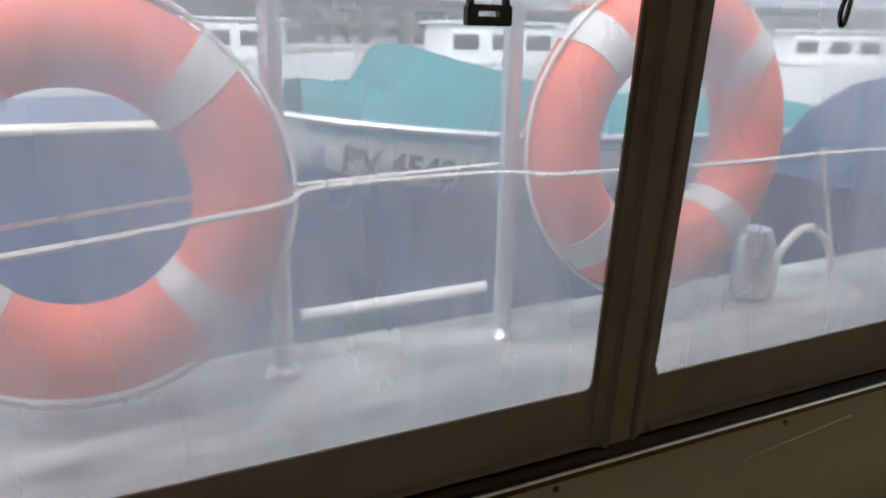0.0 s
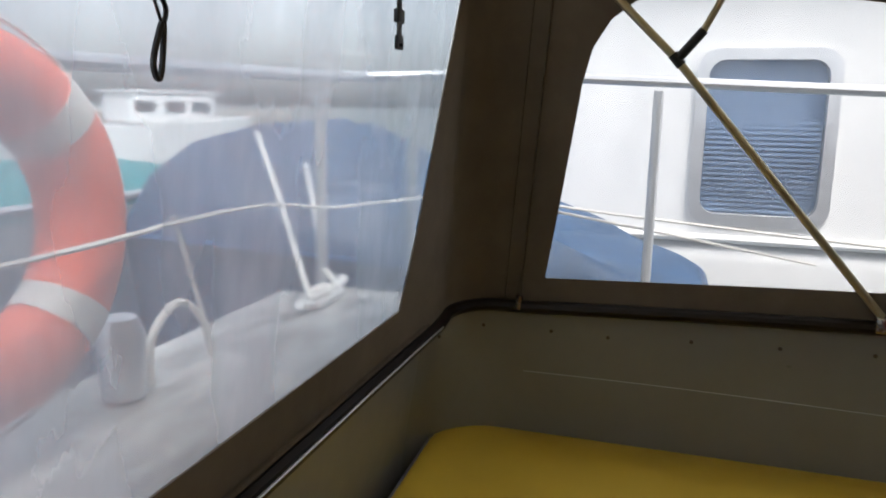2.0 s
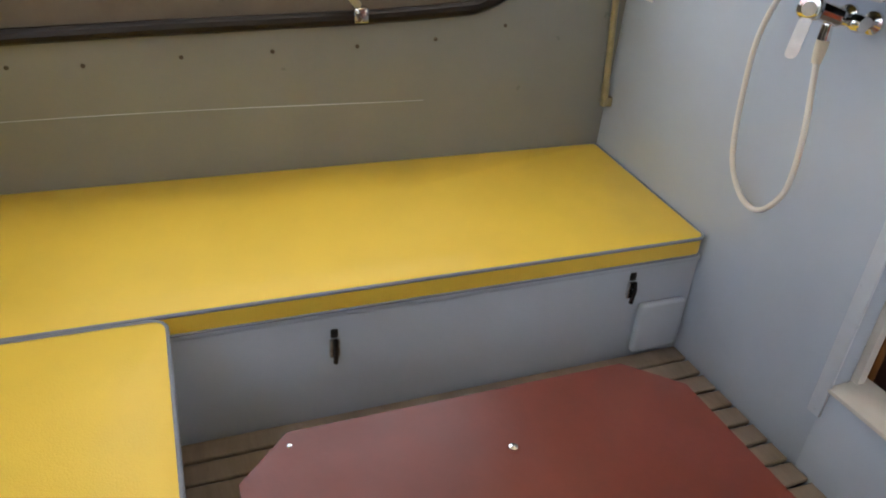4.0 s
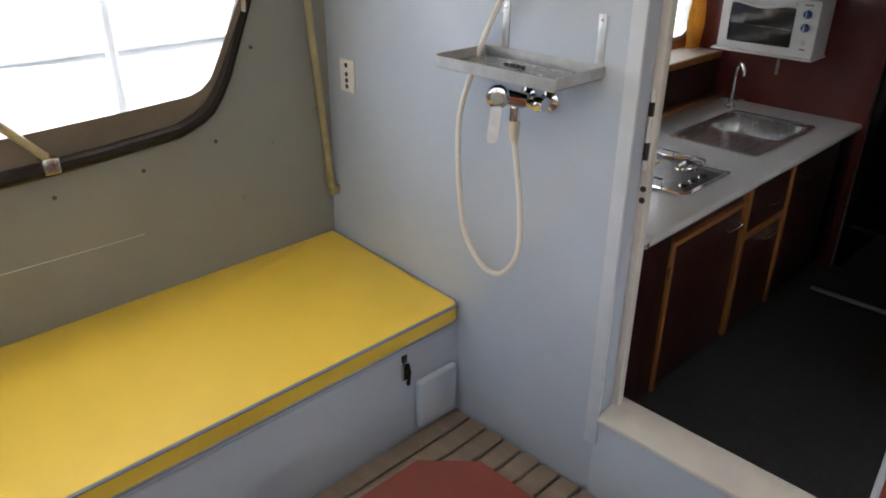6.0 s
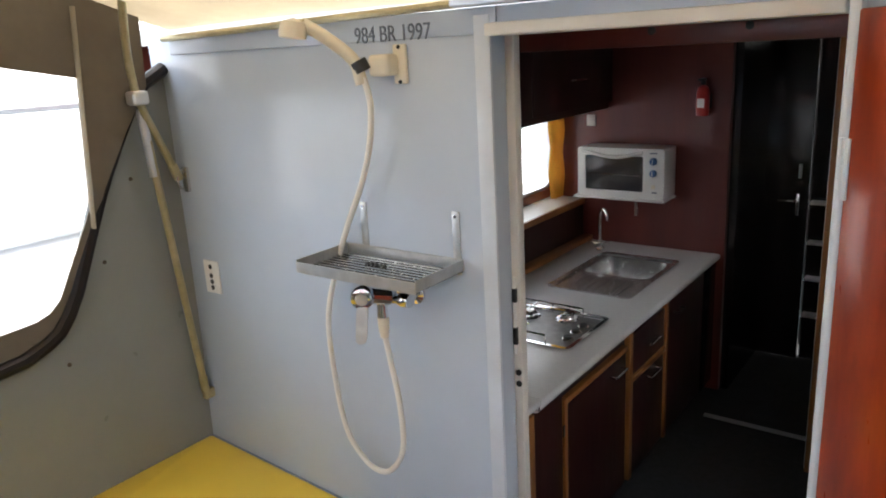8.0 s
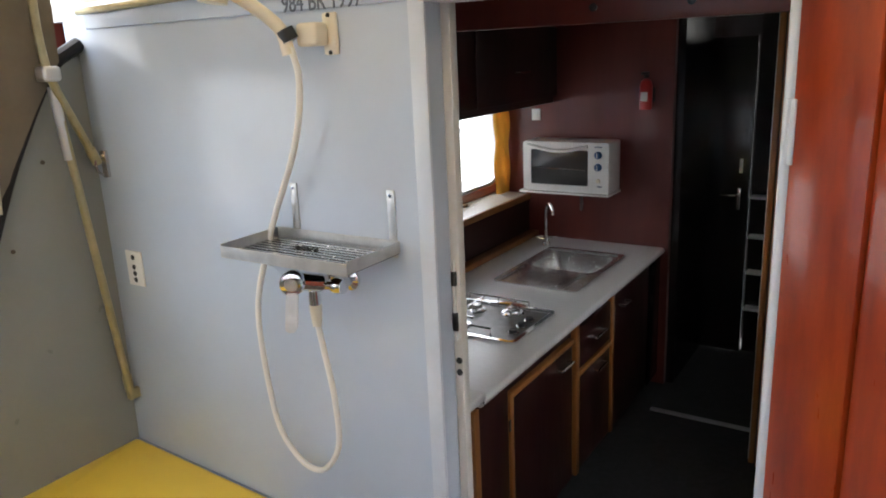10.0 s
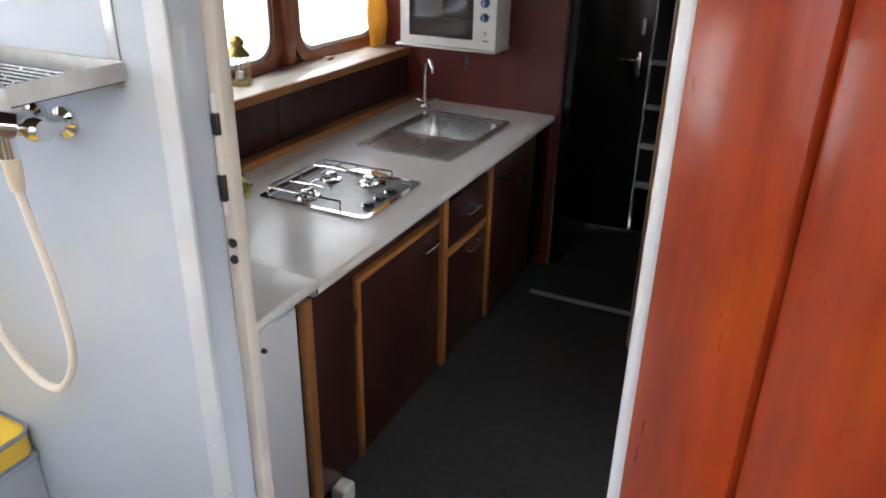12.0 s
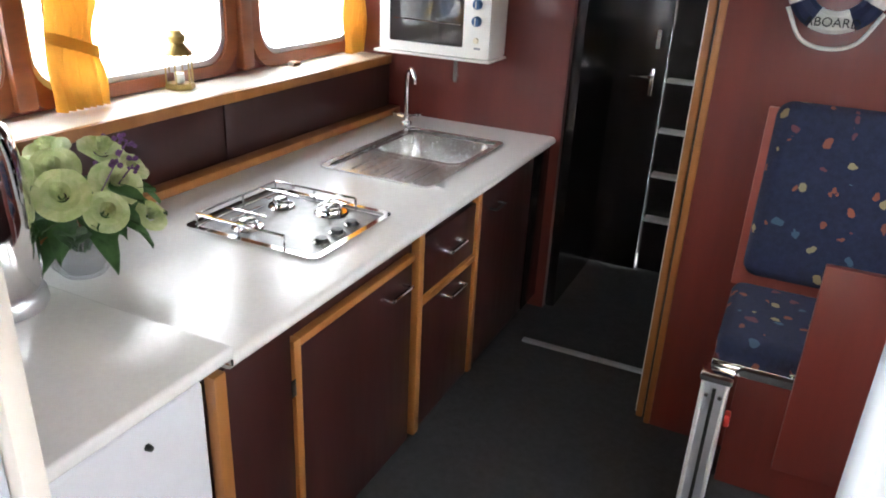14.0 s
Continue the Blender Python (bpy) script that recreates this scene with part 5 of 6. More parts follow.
lan = thing("lantern", (0.15, -1.72, 0.785), "small aged brass hexagonal lantern with glass panes on the window shelf", "lantern")
lm = pose(0.15, -1.72, 0.785)
part("base", lathe([(0.0, 0), (0.052, 0), (0.055, 0.008), (0.050, 0.022), (0.0, 0.024)], 6, lm), BRASS, lan, smooth=20)
part("roof", lathe([(0.054, 0.122), (0.052, 0.13), (0.030, 0.155), (0.026, 0.162), (0.032, 0.172), (0.034, 0.185), (0.022, 0.195), (0.020, 0.206), (0.0, 0.21)], 12, lm), BRASS, lan)
for k in range(6):
    a = radians(60 * k)
    p = Vector((0.15 + 0.047 * math.cos(a), -1.72 + 0.047 * math.sin(a), 0))
    part("bar", tube([(p.x, p.y, 0.806), (p.x, p.y, 0.91)], 0.003, 6), BRASS, lan)
part("glass_body", lathe([(0.044, 0.024), (0.044, 0.121)], 6, lm), GLASS, lan)
part("candle", lathe([(0.0, 0.024), (0.017, 0.024), (0.017, 0.055), (0.0, 0.056)], 12, lm), WHITEP, lan)
mb = thing("matchbox", (0.14, -2.39, 0.785), "small brown box on the window shelf", "box")
part("body", box((0.125, -2.412, 0.7855), (0.16, -2.365, 0.802), 0.002), OAK, mb)
part("drawer", box((0.128, -2.4135, 0.788), (0.157, -2.3635, 0.7995), 0.001), SILLTOP, mb)

# bouquet in a glass vase
vx, vy, vz = -0.325, -0.865, 0.511
va = thing("vase", (vx, vy, vz), "round clear glass vase on the worktop", "vase")
part("glass", lathe([(0.0, 0.0), (0.05, 0.0), (0.075, 0.03), (0.078, 0.06), (0.055, 0.10), (0.04, 0.125), (0.046, 0.15), (0.043, 0.15), (0.037, 0.125), (0.05, 0.10), (0.07, 0.06), (0.045, 0.01), (0.0, 0.008)], 28, pose(vx, vy, vz)), BOTTLE, va)
bq = thing("bouquet", (vx, vy, vz + 0.10), "cream green roses with purple sprigs and leaves in the vase", "flowers")
rng = random.Random(11)


def rose(c, r, d):
    """A rose of wrapped petals that opens along d."""
    bm = bmesh.new()
    q = Vector(d).to_track_quat("Z", "Y").to_matrix()
    for ring, (n, rad, tilt, h) in enumerate(((3, 0.25, 78, 0.42), (4, 0.5, 62, 0.40), (5, 0.78, 42, 0.32), (6, 1.0, 18, 0.18))):
        for k in range(n):
            a = 2 * math.pi * (k + 0.35 * ring + rng.uniform(-0.1, 0.1)) / n
            w = rad * 1.25 * r * 1.1
            g = []
            for iy in range(4):
                v = iy / 3
                row = []
                for ix in range(5):
                    u = ix / 4 * 2 - 1
                    rr = rad * r * (0.35 + 0.75 * v * math.cos(radians(tilt)) + 0.12 * v * v)
                    zz = r * (h * 1.5 * v * math.sin(radians(tilt)) + 0.1 - 0.18 * (1 - v)) + r * 0.10 * v * (1 - u * u) - 0.10 * r * (v ** 3) * (ring > 1)
                    aa = a + u * (1.15 / n * math.pi) * (0.45 + 0.75 * math.sin(math.pi * (0.2 + 0.6 * v)))
                    row.append(bm.verts.new(Vector(c) + q @ Vector((rr * math.cos(aa), rr * math.sin(aa), zz))))
                g.append(row)
            for A, B in zip(g, g[1:]):
                for ix in range(4):
                    bm.faces.new((A[ix], A[ix + 1], B[ix + 1], B[ix]))
    return bm


def leaf(c, L, w, d, droop=0.25):
    bm = bmesh.new()
    d = Vector(d).normalized()
    side = d.cross(Vector((0, 0, 1))).normalized()
    up = side.cross(d)
    g = []
    for i in range(7):
        t = i / 6
        ww = w * math.sin(math.pi * min(0.98, t * 0.92 + 0.06)) ** 0.8
        mid = Vector(c) + d * L * t - Vector((0, 0, 1)) * droop * L * t * t
        g.append([bm.verts.new(mid + side * ww + up * 0.012), bm.verts.new(mid), bm.verts.new(mid - side * ww + up * 0.012)])
    for A, B in zip(g, g[1:]):
        for k in (0, 1):
            bm.faces.new((A[k], A[k + 1], B[k + 1], B[k]))
    return bm


top = Vector((vx, vy, vz + 0.13))
heads = [(-0.02, 0.05, 0.24, 0.058), (0.09, -0.02, 0.25, 0.055), (-0.085, -0.05, 0.19, 0.062), (-0.10, 0.10, 0.21, 0.06), (0.03, 0.12, 0.23, 0.055), (0.02, -0.11, 0.24, 0.058),
         (-0.13, -0.10, 0.10, 0.042), (0.12, 0.10, 0.20, 0.05), (-0.03, -0.14, 0.20, 0.05), (-0.14, 0.03, 0.155, 0.05)]
for dx, dy, dz, r in heads:
    c = (vx + dx * 1.05, vy + dy * 1.05, vz + dz + 0.045)
    part("rose", rose(c, r * 0.88, (dx * 2.2 - 0.25, dy * 2.2 + 0.2, 0.45)), PETAL, bq, smooth=60)
    part("stem", tube(spline([(vx + dx * 0.1, vy + dy * 0.1, vz + 0.06), (vx + dx * 0.4, vy + dy * 0.4, vz + 0.15), c], 4), 0.003, 6), LEAF, bq)
for k in range(62):
    a = rng.uniform(0, 2 * math.pi)
    el = rng.uniform(-0.5, 0.7)
    rad = rng.uniform(0.03, 0.10)
    c = (vx + rad * math.cos(a), vy + rad * math.sin(a), vz + 0.12 + rng.uniform(0.0, 0.12))
    part("leaf", leaf(c, rng.uniform(0.08, 0.14), rng.uniform(0.022, 0.038), (math.cos(a), math.sin(a), el), rng.uniform(0.2, 0.7)), LEAF, bq, smooth=60)
for k in range(9):
    a = rng.uniform(0, 2 * math.pi)
    dd = Vector((math.cos(a) * 0.16, math.sin(a) * 0.16, rng.uniform(0.15, 0.24)))
    tip = Vector((vx, vy, vz + 0.10)) + dd
    bm = tube([(vx, vy, vz + 0.1), tip], 0.0018, 5)
    for q in range(9):
        p = tip + Vector((rng.uniform(-1, 1), rng.uniform(-1, 1), rng.uniform(-1, 1))) * 0.018
        bmesh.ops.create_icosphere(bm, subdivisions=1, radius=rng.uniform(0.004, 0.008), matrix=Matrix.Translation(p))
    part("sprig", bm, LILAC, bq)

# kettle on the slab
ke = thing("kettle", (-0.385, -0.60, 0.545), "shiny chrome jug kettle with a grey base on the worktop", "kettle")
km = pose(-0.385, -0.60, 0.5455)
part("base", lathe([(0.0, 0), (0.095, 0.0), (0.10, 0.01), (0.098, 0.035), (0.09, 0.045), (0.0, 0.045)], 28, km), ALU, ke, "grey base")
part("body", lathe([(0.0, 0.046), (0.088, 0.046), (0.098, 0.09), (0.10, 0.22), (0.092, 0.34), (0.078, 0.40), (0.05, 0.43), (0.0, 0.435)], 32, km), CHROME, ke)
part("handle", tube(spline([(-0.385, -0.51, 0.95), (-0.385, -0.45, 0.93), (-0.385, -0.44, 0.80), (-0.385, -0.50, 0.66)], 6), 0.013, 10), BLACKP, ke)
part("lid_knob", lathe([(0.016, 0.43), (0.018, 0.45), (0.0, 0.46)], 14, km), BLACKP, ke)

# ---- dinette behind the partition's aft face ----
se = thing("dinette_seat", (-2.2, -1.9, GF), "dinette bench with dark blue patterned moquette cushions", "bench")
part("base_panel", box((-2.75, -1.70, -0.12), (-1.875, -1.68, 0.255), 0.003), MAHOG_RED, se)
part("plinth", box((-2.75, -1.72, GF), (-1.85, -1.70, -0.121), 0.003), CARPET, se)
part("seat_board", box((-2.75, -2.214, 0.256), (-1.80, -1.66, 0.275), 0.003), MAHOG_RED, se)
part("edge_strip", box((-2.75, -1.662, 0.258), (-1.80, -1.650, 0.295), 0.003), CHROME, se, "chrome edge strip")
part("seat_cushion", box((-2.70, -2.09, 0.276), (-1.80, -1.655, 0.365), 0.035, 4), MOQUETTE, se)
part("back_cushion", box((-2.70, -2.185, 0.37), (-1.815, -2.09, 0.935), 0.045, 4), MOQUETTE, se)
part("back_board", box((-2.70, -2.213, 0.30), (-1.79, -2.188, 0.90), 0.004), mat("pinkish_board", (0.35, 0.09, 0.065), 0.4, vary=0.2, scale=6), se)
part("chrome_loop", tube(spline([(-2.00, -1.652, 0.33), (-2.0, -1.60, 0.33), (-2.06, -1.60, 0.33), (-2.06, -1.652, 0.33)], 5), 0.006, 8), CHROME, se)
lg = thing("support_post", (-1.825, -1.65, GF), "white aluminium support post with a dark slot", "support post")
part("profile", box((-1.862, -1.648, GF + 0.03), (-1.786, -1.612, 0.245), 0.005), ALU, lg)
part("slot", box((-1.829, -1.613, GF + 0.06), (-1.819, -1.6095, 0.225), 0.001), BLACKP, lg)
for xx in (-1.855, -1.793):
    part("flange", box((xx - 0.005, -1.612, GF + 0.03), (xx + 0.005, -1.602, 0.245), 0.003), WHITEP, lg)
part("cap", box((-1.868, -1.652, 0.2455), (-1.78, -1.60, 0.275), 0.006), CHROME, lg)
for xx in (-1.842, -1.806):
    part("bolt", lathe([(0.007, 0), (0.006, 0.005), (0.0, 0.006)], 10, pose(xx, -1.6115, 0.20, -90)), STEEL, lg)
part("foot", box((-1.866, -1.65, GF), (-1.782, -1.60, GF + 0.029), 0.006), BLACKP, lg)
part("clip", box((-1.88, -1.63, 0.12), (-1.863, -1.60, 0.16), 0.004), REDCYL, lg)
dl = thing("table_flap", (-2.2, -1.5, GF), "dark red mahogany dinette table flap folded down", "table")
part("flap", box((-2.65, -1.585, 0.06), (-2.005, -1.56, 0.66), 0.004), MAHOG_RED, dl)
part("support", box((-2.35, -1.59, GF), (-2.28, -1.555, 0.059), 0.004), MAHOG_RED, dl)
wr = thing("wall_ring", (-1.90, -2.2, 1.13), "decorative white and navy ring sign with rope on the partition", "sign")
rc, ry_ = Vector((-1.905, 0, 1.262)), -2.205
for k in range(8):
    lo, hi = (-118 + 90 * (k // 2), -62 + 90 * (k // 2)) if k % 2 == 0 else (-62 + 90 * (k // 2), -28 + 90 * (k // 2))
    arc = [(rc.x + 0.105 * math.cos(radians(lo + (hi - lo) * i / 8)), ry_, rc.z + 0.105 * math.sin(radians(lo + (hi - lo) * i / 8))) for i in range(9)]
    part("segment", tube(arc, 0.033, 10, flat=1.0), WHITEP if k % 2 == 0 else NAVYINK, wr)
lettering("ABOARD", 0.036, INK, pose(rc.x, ry_ + 0.034, rc.z - 0.103, 90, 0, 180), "lettering", wr, depth=0.001, label="dark printed lettering")
part("rope", tube(spline([(rc.x + 0.125, ry_ + 0.01, rc.z - 0.07), (rc.x + 0.075, ry_ + 0.01, rc.z - 0.155), (rc.x, ry_ + 0.01, rc.z - 0.178), (rc.x - 0.075, ry_ + 0.01, rc.z - 0.155), (rc.x - 0.125, ry_ + 0.01, rc.z - 0.07)], 6), 0.006, 8), ROPE, wr)

# ---- outside: own decks and rails ----
solid("deck_stern", box((-3.6, 2.29, 0.84), (0.05, 2.93, 0.895), 0.012), DECK, "dirty white stern deck with wet streaks", "deck", "structure")
solid("deck_side", box((0.0, -4.2, 0.70), (0.68, 3.05, 0.76), 0.01), DECK, "white side deck", "deck", "structure")
solid("hull", box((-3.7, -4.3, -0.6), (0.62, 3.0, -0.45), 0.05), GELCOAT, "white hull bottom of the boat", "hull", "structure")


def stanchion(x, y, z0, z1, r=0.016):
    t = thing("stanchion", (x, y, z0), "grey metal guard rail stanchion on the deck", "stanchion", "guard rail stanchions")
    part("post", tube([(x, y, z0), (x, y, z1)], r, 10), ALU, t)
    part("base", lathe([(0.045, 0), (0.04, 0.01), (0.02, 0.025), (0.0, 0.026)], 16, pose(x, y, z0)), ALU, t)
    return t


for x in (-3.4, -2.315, -1.79, 0.10):
    stanchion(x, 2.78, 0.895, 1.655, 0.022)
for y in (-1.2, -0.4, 0.48, 1.61, 2.6):
    stanchion(0.6, y, 0.76, 1.66, 0.02)
solid("guard_rail", tube([(-3.6, 2.78, 1.65), (-1.8, 2.78, 1.65), (0.0, 2.78, 1.685), (0.42, 2.75, 1.70), (0.57, 2.58, 1.71), (0.6, 2.3, 1.72), (0.6, 0.48, 1.655), (0.6, -4.0, 1.6)], 0.021, 10), ALU,
      "grey tubular guard rail around the deck", "rail", "structure")


def rope(pts, r=0.006, label="white rope strung along the guard rail"):
    return solid("rope", tube(spline(pts, 6), r, 6), ROPE, label, "rope", group="guard ropes")


rope([(-3.5, 2.66, 1.18), (-2.78, 2.585, 1.256), (-2.45, 2.585, 1.29), (-2.34, 2.595, 1.302), (-2.25, 2.68, 1.307), (-1.90, 2.68, 1.312), (-1.80, 2.59, 1.317), (-1.72, 2.58, 1.318), (-1.38, 2.575, 1.316), (-1.10, 2.585, 1.318), (-1.0, 2.61, 1.315), (-0.50, 2.66, 1.296),
      (0.05, 2.70, 1.222), (0.50, 2.62, 1.20), (0.6, 2.3, 1.225), (0.6, 1.6, 1.17), (0.6, 0.4, 1.10), (0.6, -1.2, 1.08)])
rope([(-3.5, 2.80, 1.19), (-2.78, 2.80, 1.252), (-2.44, 2.80, 1.282), (-1.83, 2.80, 1.305), (-1.49, 2.80, 1.313)], 0.005)
rope([(0.62, 2.4, 1.235), (0.62, 1.6, 1.12), (0.62, 1.0, 1.03)], 0.006)
rope([(0.78, 3.45, 1.448), (0.30, 3.06, 1.18), (-0.17, 2.69, 0.925)], 0.011, "white mooring line running down to the stern deck")
rope([(1.20, 3.43, 1.35), (0.62, 3.08, 1.155), (0.06, 2.75, 0.97)], 0.009, "white mooring line running down to the stern deck")
rope([(-0.86, 2.70, 1.31), (-0.76, 2.72, 1.10), (-0.66, 2.74, 0.905)], 0.006, "pale rope end hanging to the deck")
cl = thing("mooring_cleat", (-0.090, 2.69, 0.895), "white mooring cleat with rope turns on the deck corner", "cleat")
part("foot", box((-0.170, 2.66, 0.896), (0.050, 2.74, 0.930), 0.012, 3), GELCOAT, cl)
part("horn", tube(spline([(-0.250, 2.69, 0.935), (-0.170, 2.69, 0.915), (0.060, 2.71, 0.915), (0.140, 2.71, 0.940)], 5), 0.018, 10), GELCOAT, cl)
part("rope_turns", tube(spline([(-0.190, 2.69, 0.935), (-0.070, 2.67, 0.940), (0.010, 2.73, 0.935), (-0.090, 2.74, 0.930), (-0.010, 2.68, 0.950), (0.060, 2.74, 0.980)], 6), 0.012, 8), ROPE, cl)
gr = thing("grab_rail", (-1.96, 3.0, 0.86), "white tubular grab rail behind the stern deck edge", "rail")
part("bar", tube([(-2.215, 3.0, 0.928), (-1.715, 3.0, 0.936)], 0.017, 10), GELCOAT, gr)
for gx in (-2.15, -1.78):
    part("bracket", tube([(gx, 3.0, 0.925), (gx, 2.99, 0.80), (gx, 2.93, 0.80)], 0.008, 8), ALU, gr)
solid("hull_stern", box((-3.6, 2.90, -0.45), (0.05, 2.929, 0.84), 0.004), NAVY, "dark blue transom of the boat", "hull", "structure")


def lifebuoy(cx, cz, y, R, tilt):
    t = thing("lifebuoy", (cx, y, cz - R), "orange ring lifebuoy with grey tape bands hung on the rail", "lifebuoy", "lifebuoys on the stern rail")
    r = R * 0.235
    ring = [(cx + (R - r) * math.cos(a), y + tilt * math.sin(a), cz + (R - r) * math.sin(a)) for a in (2 * math.pi * i / 48 for i in range(48))]
    part("ring", tube(ring, r, 16, closed=True, flat=1.0), ORANGE, t, smooth=80)
    for q in (45, 135, 225, 315):
        arc = [(cx + (R - r) * math.cos(radians(a)), y + tilt * math.sin(radians(a)), cz + (R - r) * math.sin(radians(a))) for a in (q - 7, q - 3, q, q + 3, q + 7)]
        part("tape_band", tube(arc, r * 1.03, 16), TAPE, t)
    gp = []
    for i in range(49):
        a = 2 * math.pi * i / 48
        s = abs(math.sin(2 * (a - math.pi / 4)))
        rr = R + 0.004 + 0.012 * s
        gp.append((cx + rr * math.cos(a), y - 0.02 + tilt * math.sin(a), cz + rr * math.sin(a)))
    part("grab_line", tube(gp, 0.005, 6), ROPE, t)
    return t


lifebuoy(-1.43, 1.358, 2.70, 0.362, 0.0)
lifebuoy(-2.665, 1.31, 2.70, 0.348, 0.0)
hc = thing("hose_coil", (-0.73, 2.8, 0.9), "pale hose loop standing on the stern deck", "hose")
part("coil", tube(spline([(-0.95, 2.72, 0.905), (-0.94, 2.72, 1.02), (-0.84, 2.72, 1.085), (-0.74, 2.72, 1.02), (-0.70, 2.72, 0.905)], 6), 0.011, 8), ROPE, hc)
ol = thing("fender", (-0.95, 2.72, 0.895), "small grey fender block on the stern deck", "fender")
part("body", lathe([(0.0, 0), (0.05, 0.01), (0.055, 0.16), (0.04, 0.20), (0.0, 0.21)], 16, pose(-1.02, 2.74, 0.895)), ALU, ol)

# ---- outside: water and other boats ----
bm = bmesh.new()
bmesh.ops.create_grid(bm, x_segments=8, y_segments=8, size=1500)
bm.transform(Matrix.Translation((0, 0, -0.55)))
solid("water", bm, WATER, "calm dark harbour water", "water", "structure")


def hull(par, name, x0, L, beam, z0, zb, zs, material, m, flare=0.75, full=2.2):
    """A boat hull along +x with a raked bow at x0 + L, sheer rising from zs to zb."""
    bm = bmesh.new()
    secs = []
    n = 14
    for i in range(n + 1):
        f = i / n
        w = beam / 2 * (1 - max(0, (f - 0.45) / 0.55) ** full) if f > 0.45 else beam / 2 * (0.92 + 0.08 * f / 0.45)
        w = max(w, 0.015)
        zt = zs + (zb - zs) * f ** 2
        row = []
        for k in range(7):
            a = k / 6
            z = z0 + (zt - z0) * a
            rake = 0.35 * L * 0.2 * (a - 1) * max(0, (f - 0.6) / 0.4)
            row.append((x0 + L * f + rake, w * (flare + (1 - flare) * a ** 0.6), z))
        secs.append([bm.verts.new(p) for p in row] + [bm.verts.new((p[0], -p[1], p[2])) for p in row])
    for A, B in zip(secs, secs[1:]):
        for k in range(6):
            bm.faces.new((A[k], B[k], B[k + 1], A[k + 1]))
            bm.faces.new((A[7 + k], A[8 + k], B[8 + k], B[7 + k]))
        bm.faces.new((A[6], B[6], B[13], A[13]))
    c = secs[0]
    bm.faces.new((c[0], c[1], c[2], c[3], c[4], c[5], c[6], c[13], c[12], c[11], c[10], c[9], c[8], c[7]))
    bm.transform(m)
    return part(name, bm, material, par)


# dinghy with the turquoise cover, bow to the left
mB = pose(0.15, 5.22, -0.06, 0, 0, 183)
dg = thing("dinghy", (0.0, 5.2, -0.5), "white boat moored astern under a turquoise tarpaulin", "boat")
bm = bmesh.new()
secs = []
for i in range(21):
    f = i / 20
    w = 0.64 * (1 - max(0.0, (f - 0.5) / 0.5) ** 2.6) ** 0.75 + 0.012
    zt, zk = 1.10 + 0.17 * f ** 3, 0.70 + 0.30 * max(0.0, (f - 0.35) / 0.65) ** 2.4
    row = []
    for k in range(9):
        a = k / 8
        row.append((-2.0 + 4.0 * f - 0.16 * (1 - a) * max(0.0, (f - 0.7) / 0.3), w * (0.05 + 0.95 * a ** 0.35) if k else 0.0, zk + (zt - zk) * a ** 1.2))
    secs.append([bm.verts.new(q) for q in row] + [bm.verts.new((q[0], -q[1], q[2])) for q in row])
for A, B in zip(secs, secs[1:]):
    for k in range(8):
        bm.faces.new((A[k], B[k], B[k + 1], A[k + 1]))
        bm.faces.new((A[9 + k], A[10 + k], B[10 + k], B[9 + k]))
    bm.faces.new((A[8], B[8], B[17], A[17]))
bm.faces.new(secs[0][:9] + secs[0][9:][::-1])
bm.transform(mB)
part("hull", bm, GELCOAT, dg, smooth=60)
part("keel", box((-2.0, -0.05, -0.6), (1.3, 0.05, 0.72), 0.02, m=mB), NAVY, dg)
rail_loop = [(-2.0 + 4.0 * f, (0.64 * (1 - max(0.0, (f - 0.5) / 0.5) ** 2.6) ** 0.75 + 0.02), 1.10 + 0.17 * f ** 3) for f in (j / 24 for j in range(25))]
part("rub_rail", tube([mB @ Vector(q) for q in rail_loop], 0.022, 8), ALU, dg)
bm = bmesh.new()
NXc, NYc = 30, 16
rows = []
for i in range(NXc + 1):
    row = []
    for j in range(NYc + 1):
        u, v = i / NXc, j / NYc * 2 - 1
        x = -1.95 + 3.78 * u
        w = 0.66 * (1 - max(0.0, (x + 2.0) / 4.0 - 0.5) ** 2.6 / 0.5 ** 2.6) ** 0.75
        ridge = 0.20 + 0.20 * math.exp(-((x - 1.15) / 0.62) ** 2) - 0.07 * max(0.0, (-0.4 - x) / 1.5)
        if x > 1.45:
            ridge = min(ridge, 0.20)
        fold = 0.02 * math.sin(11 * u + 5 * v) + 0.014 * math.sin(23 * u - 4 * v)
        z = 1.09 + 0.15 * u ** 3 + (ridge + fold) * max(0.0, 1 - abs(v) ** 2.4) ** 0.7 - 0.05 * (abs(v) > 0.96)
        row.append(bm.verts.new(mB @ Vector((x, w * v, z))))
    rows.append(row)
for A, B in zip(rows, rows[1:]):
    for j in range(NYc):
        bm.faces.new((A[j], A[j + 1], B[j + 1], B[j]))
bmesh.ops.solidify(bm, geom=bm.faces[:], thickness=0.004)
part("cover", bm, TURQ, dg, "turquoise tarpaulin cover", smooth=80)
lettering("PV 454048", 0.155, INK, pose(-1.275, 4.46, 0.985, 84, 9.0, -14) @ Matrix.Diagonal((1.02, 1, 1, 1)), "lettering", dg, depth=0.004, label="faded grey registration lettering", bold=0.006)
part("emblem", box((-1.735, 4.58, 1.01), (-1.675, 4.60, 1.10), 0.004), GREYINK, dg)

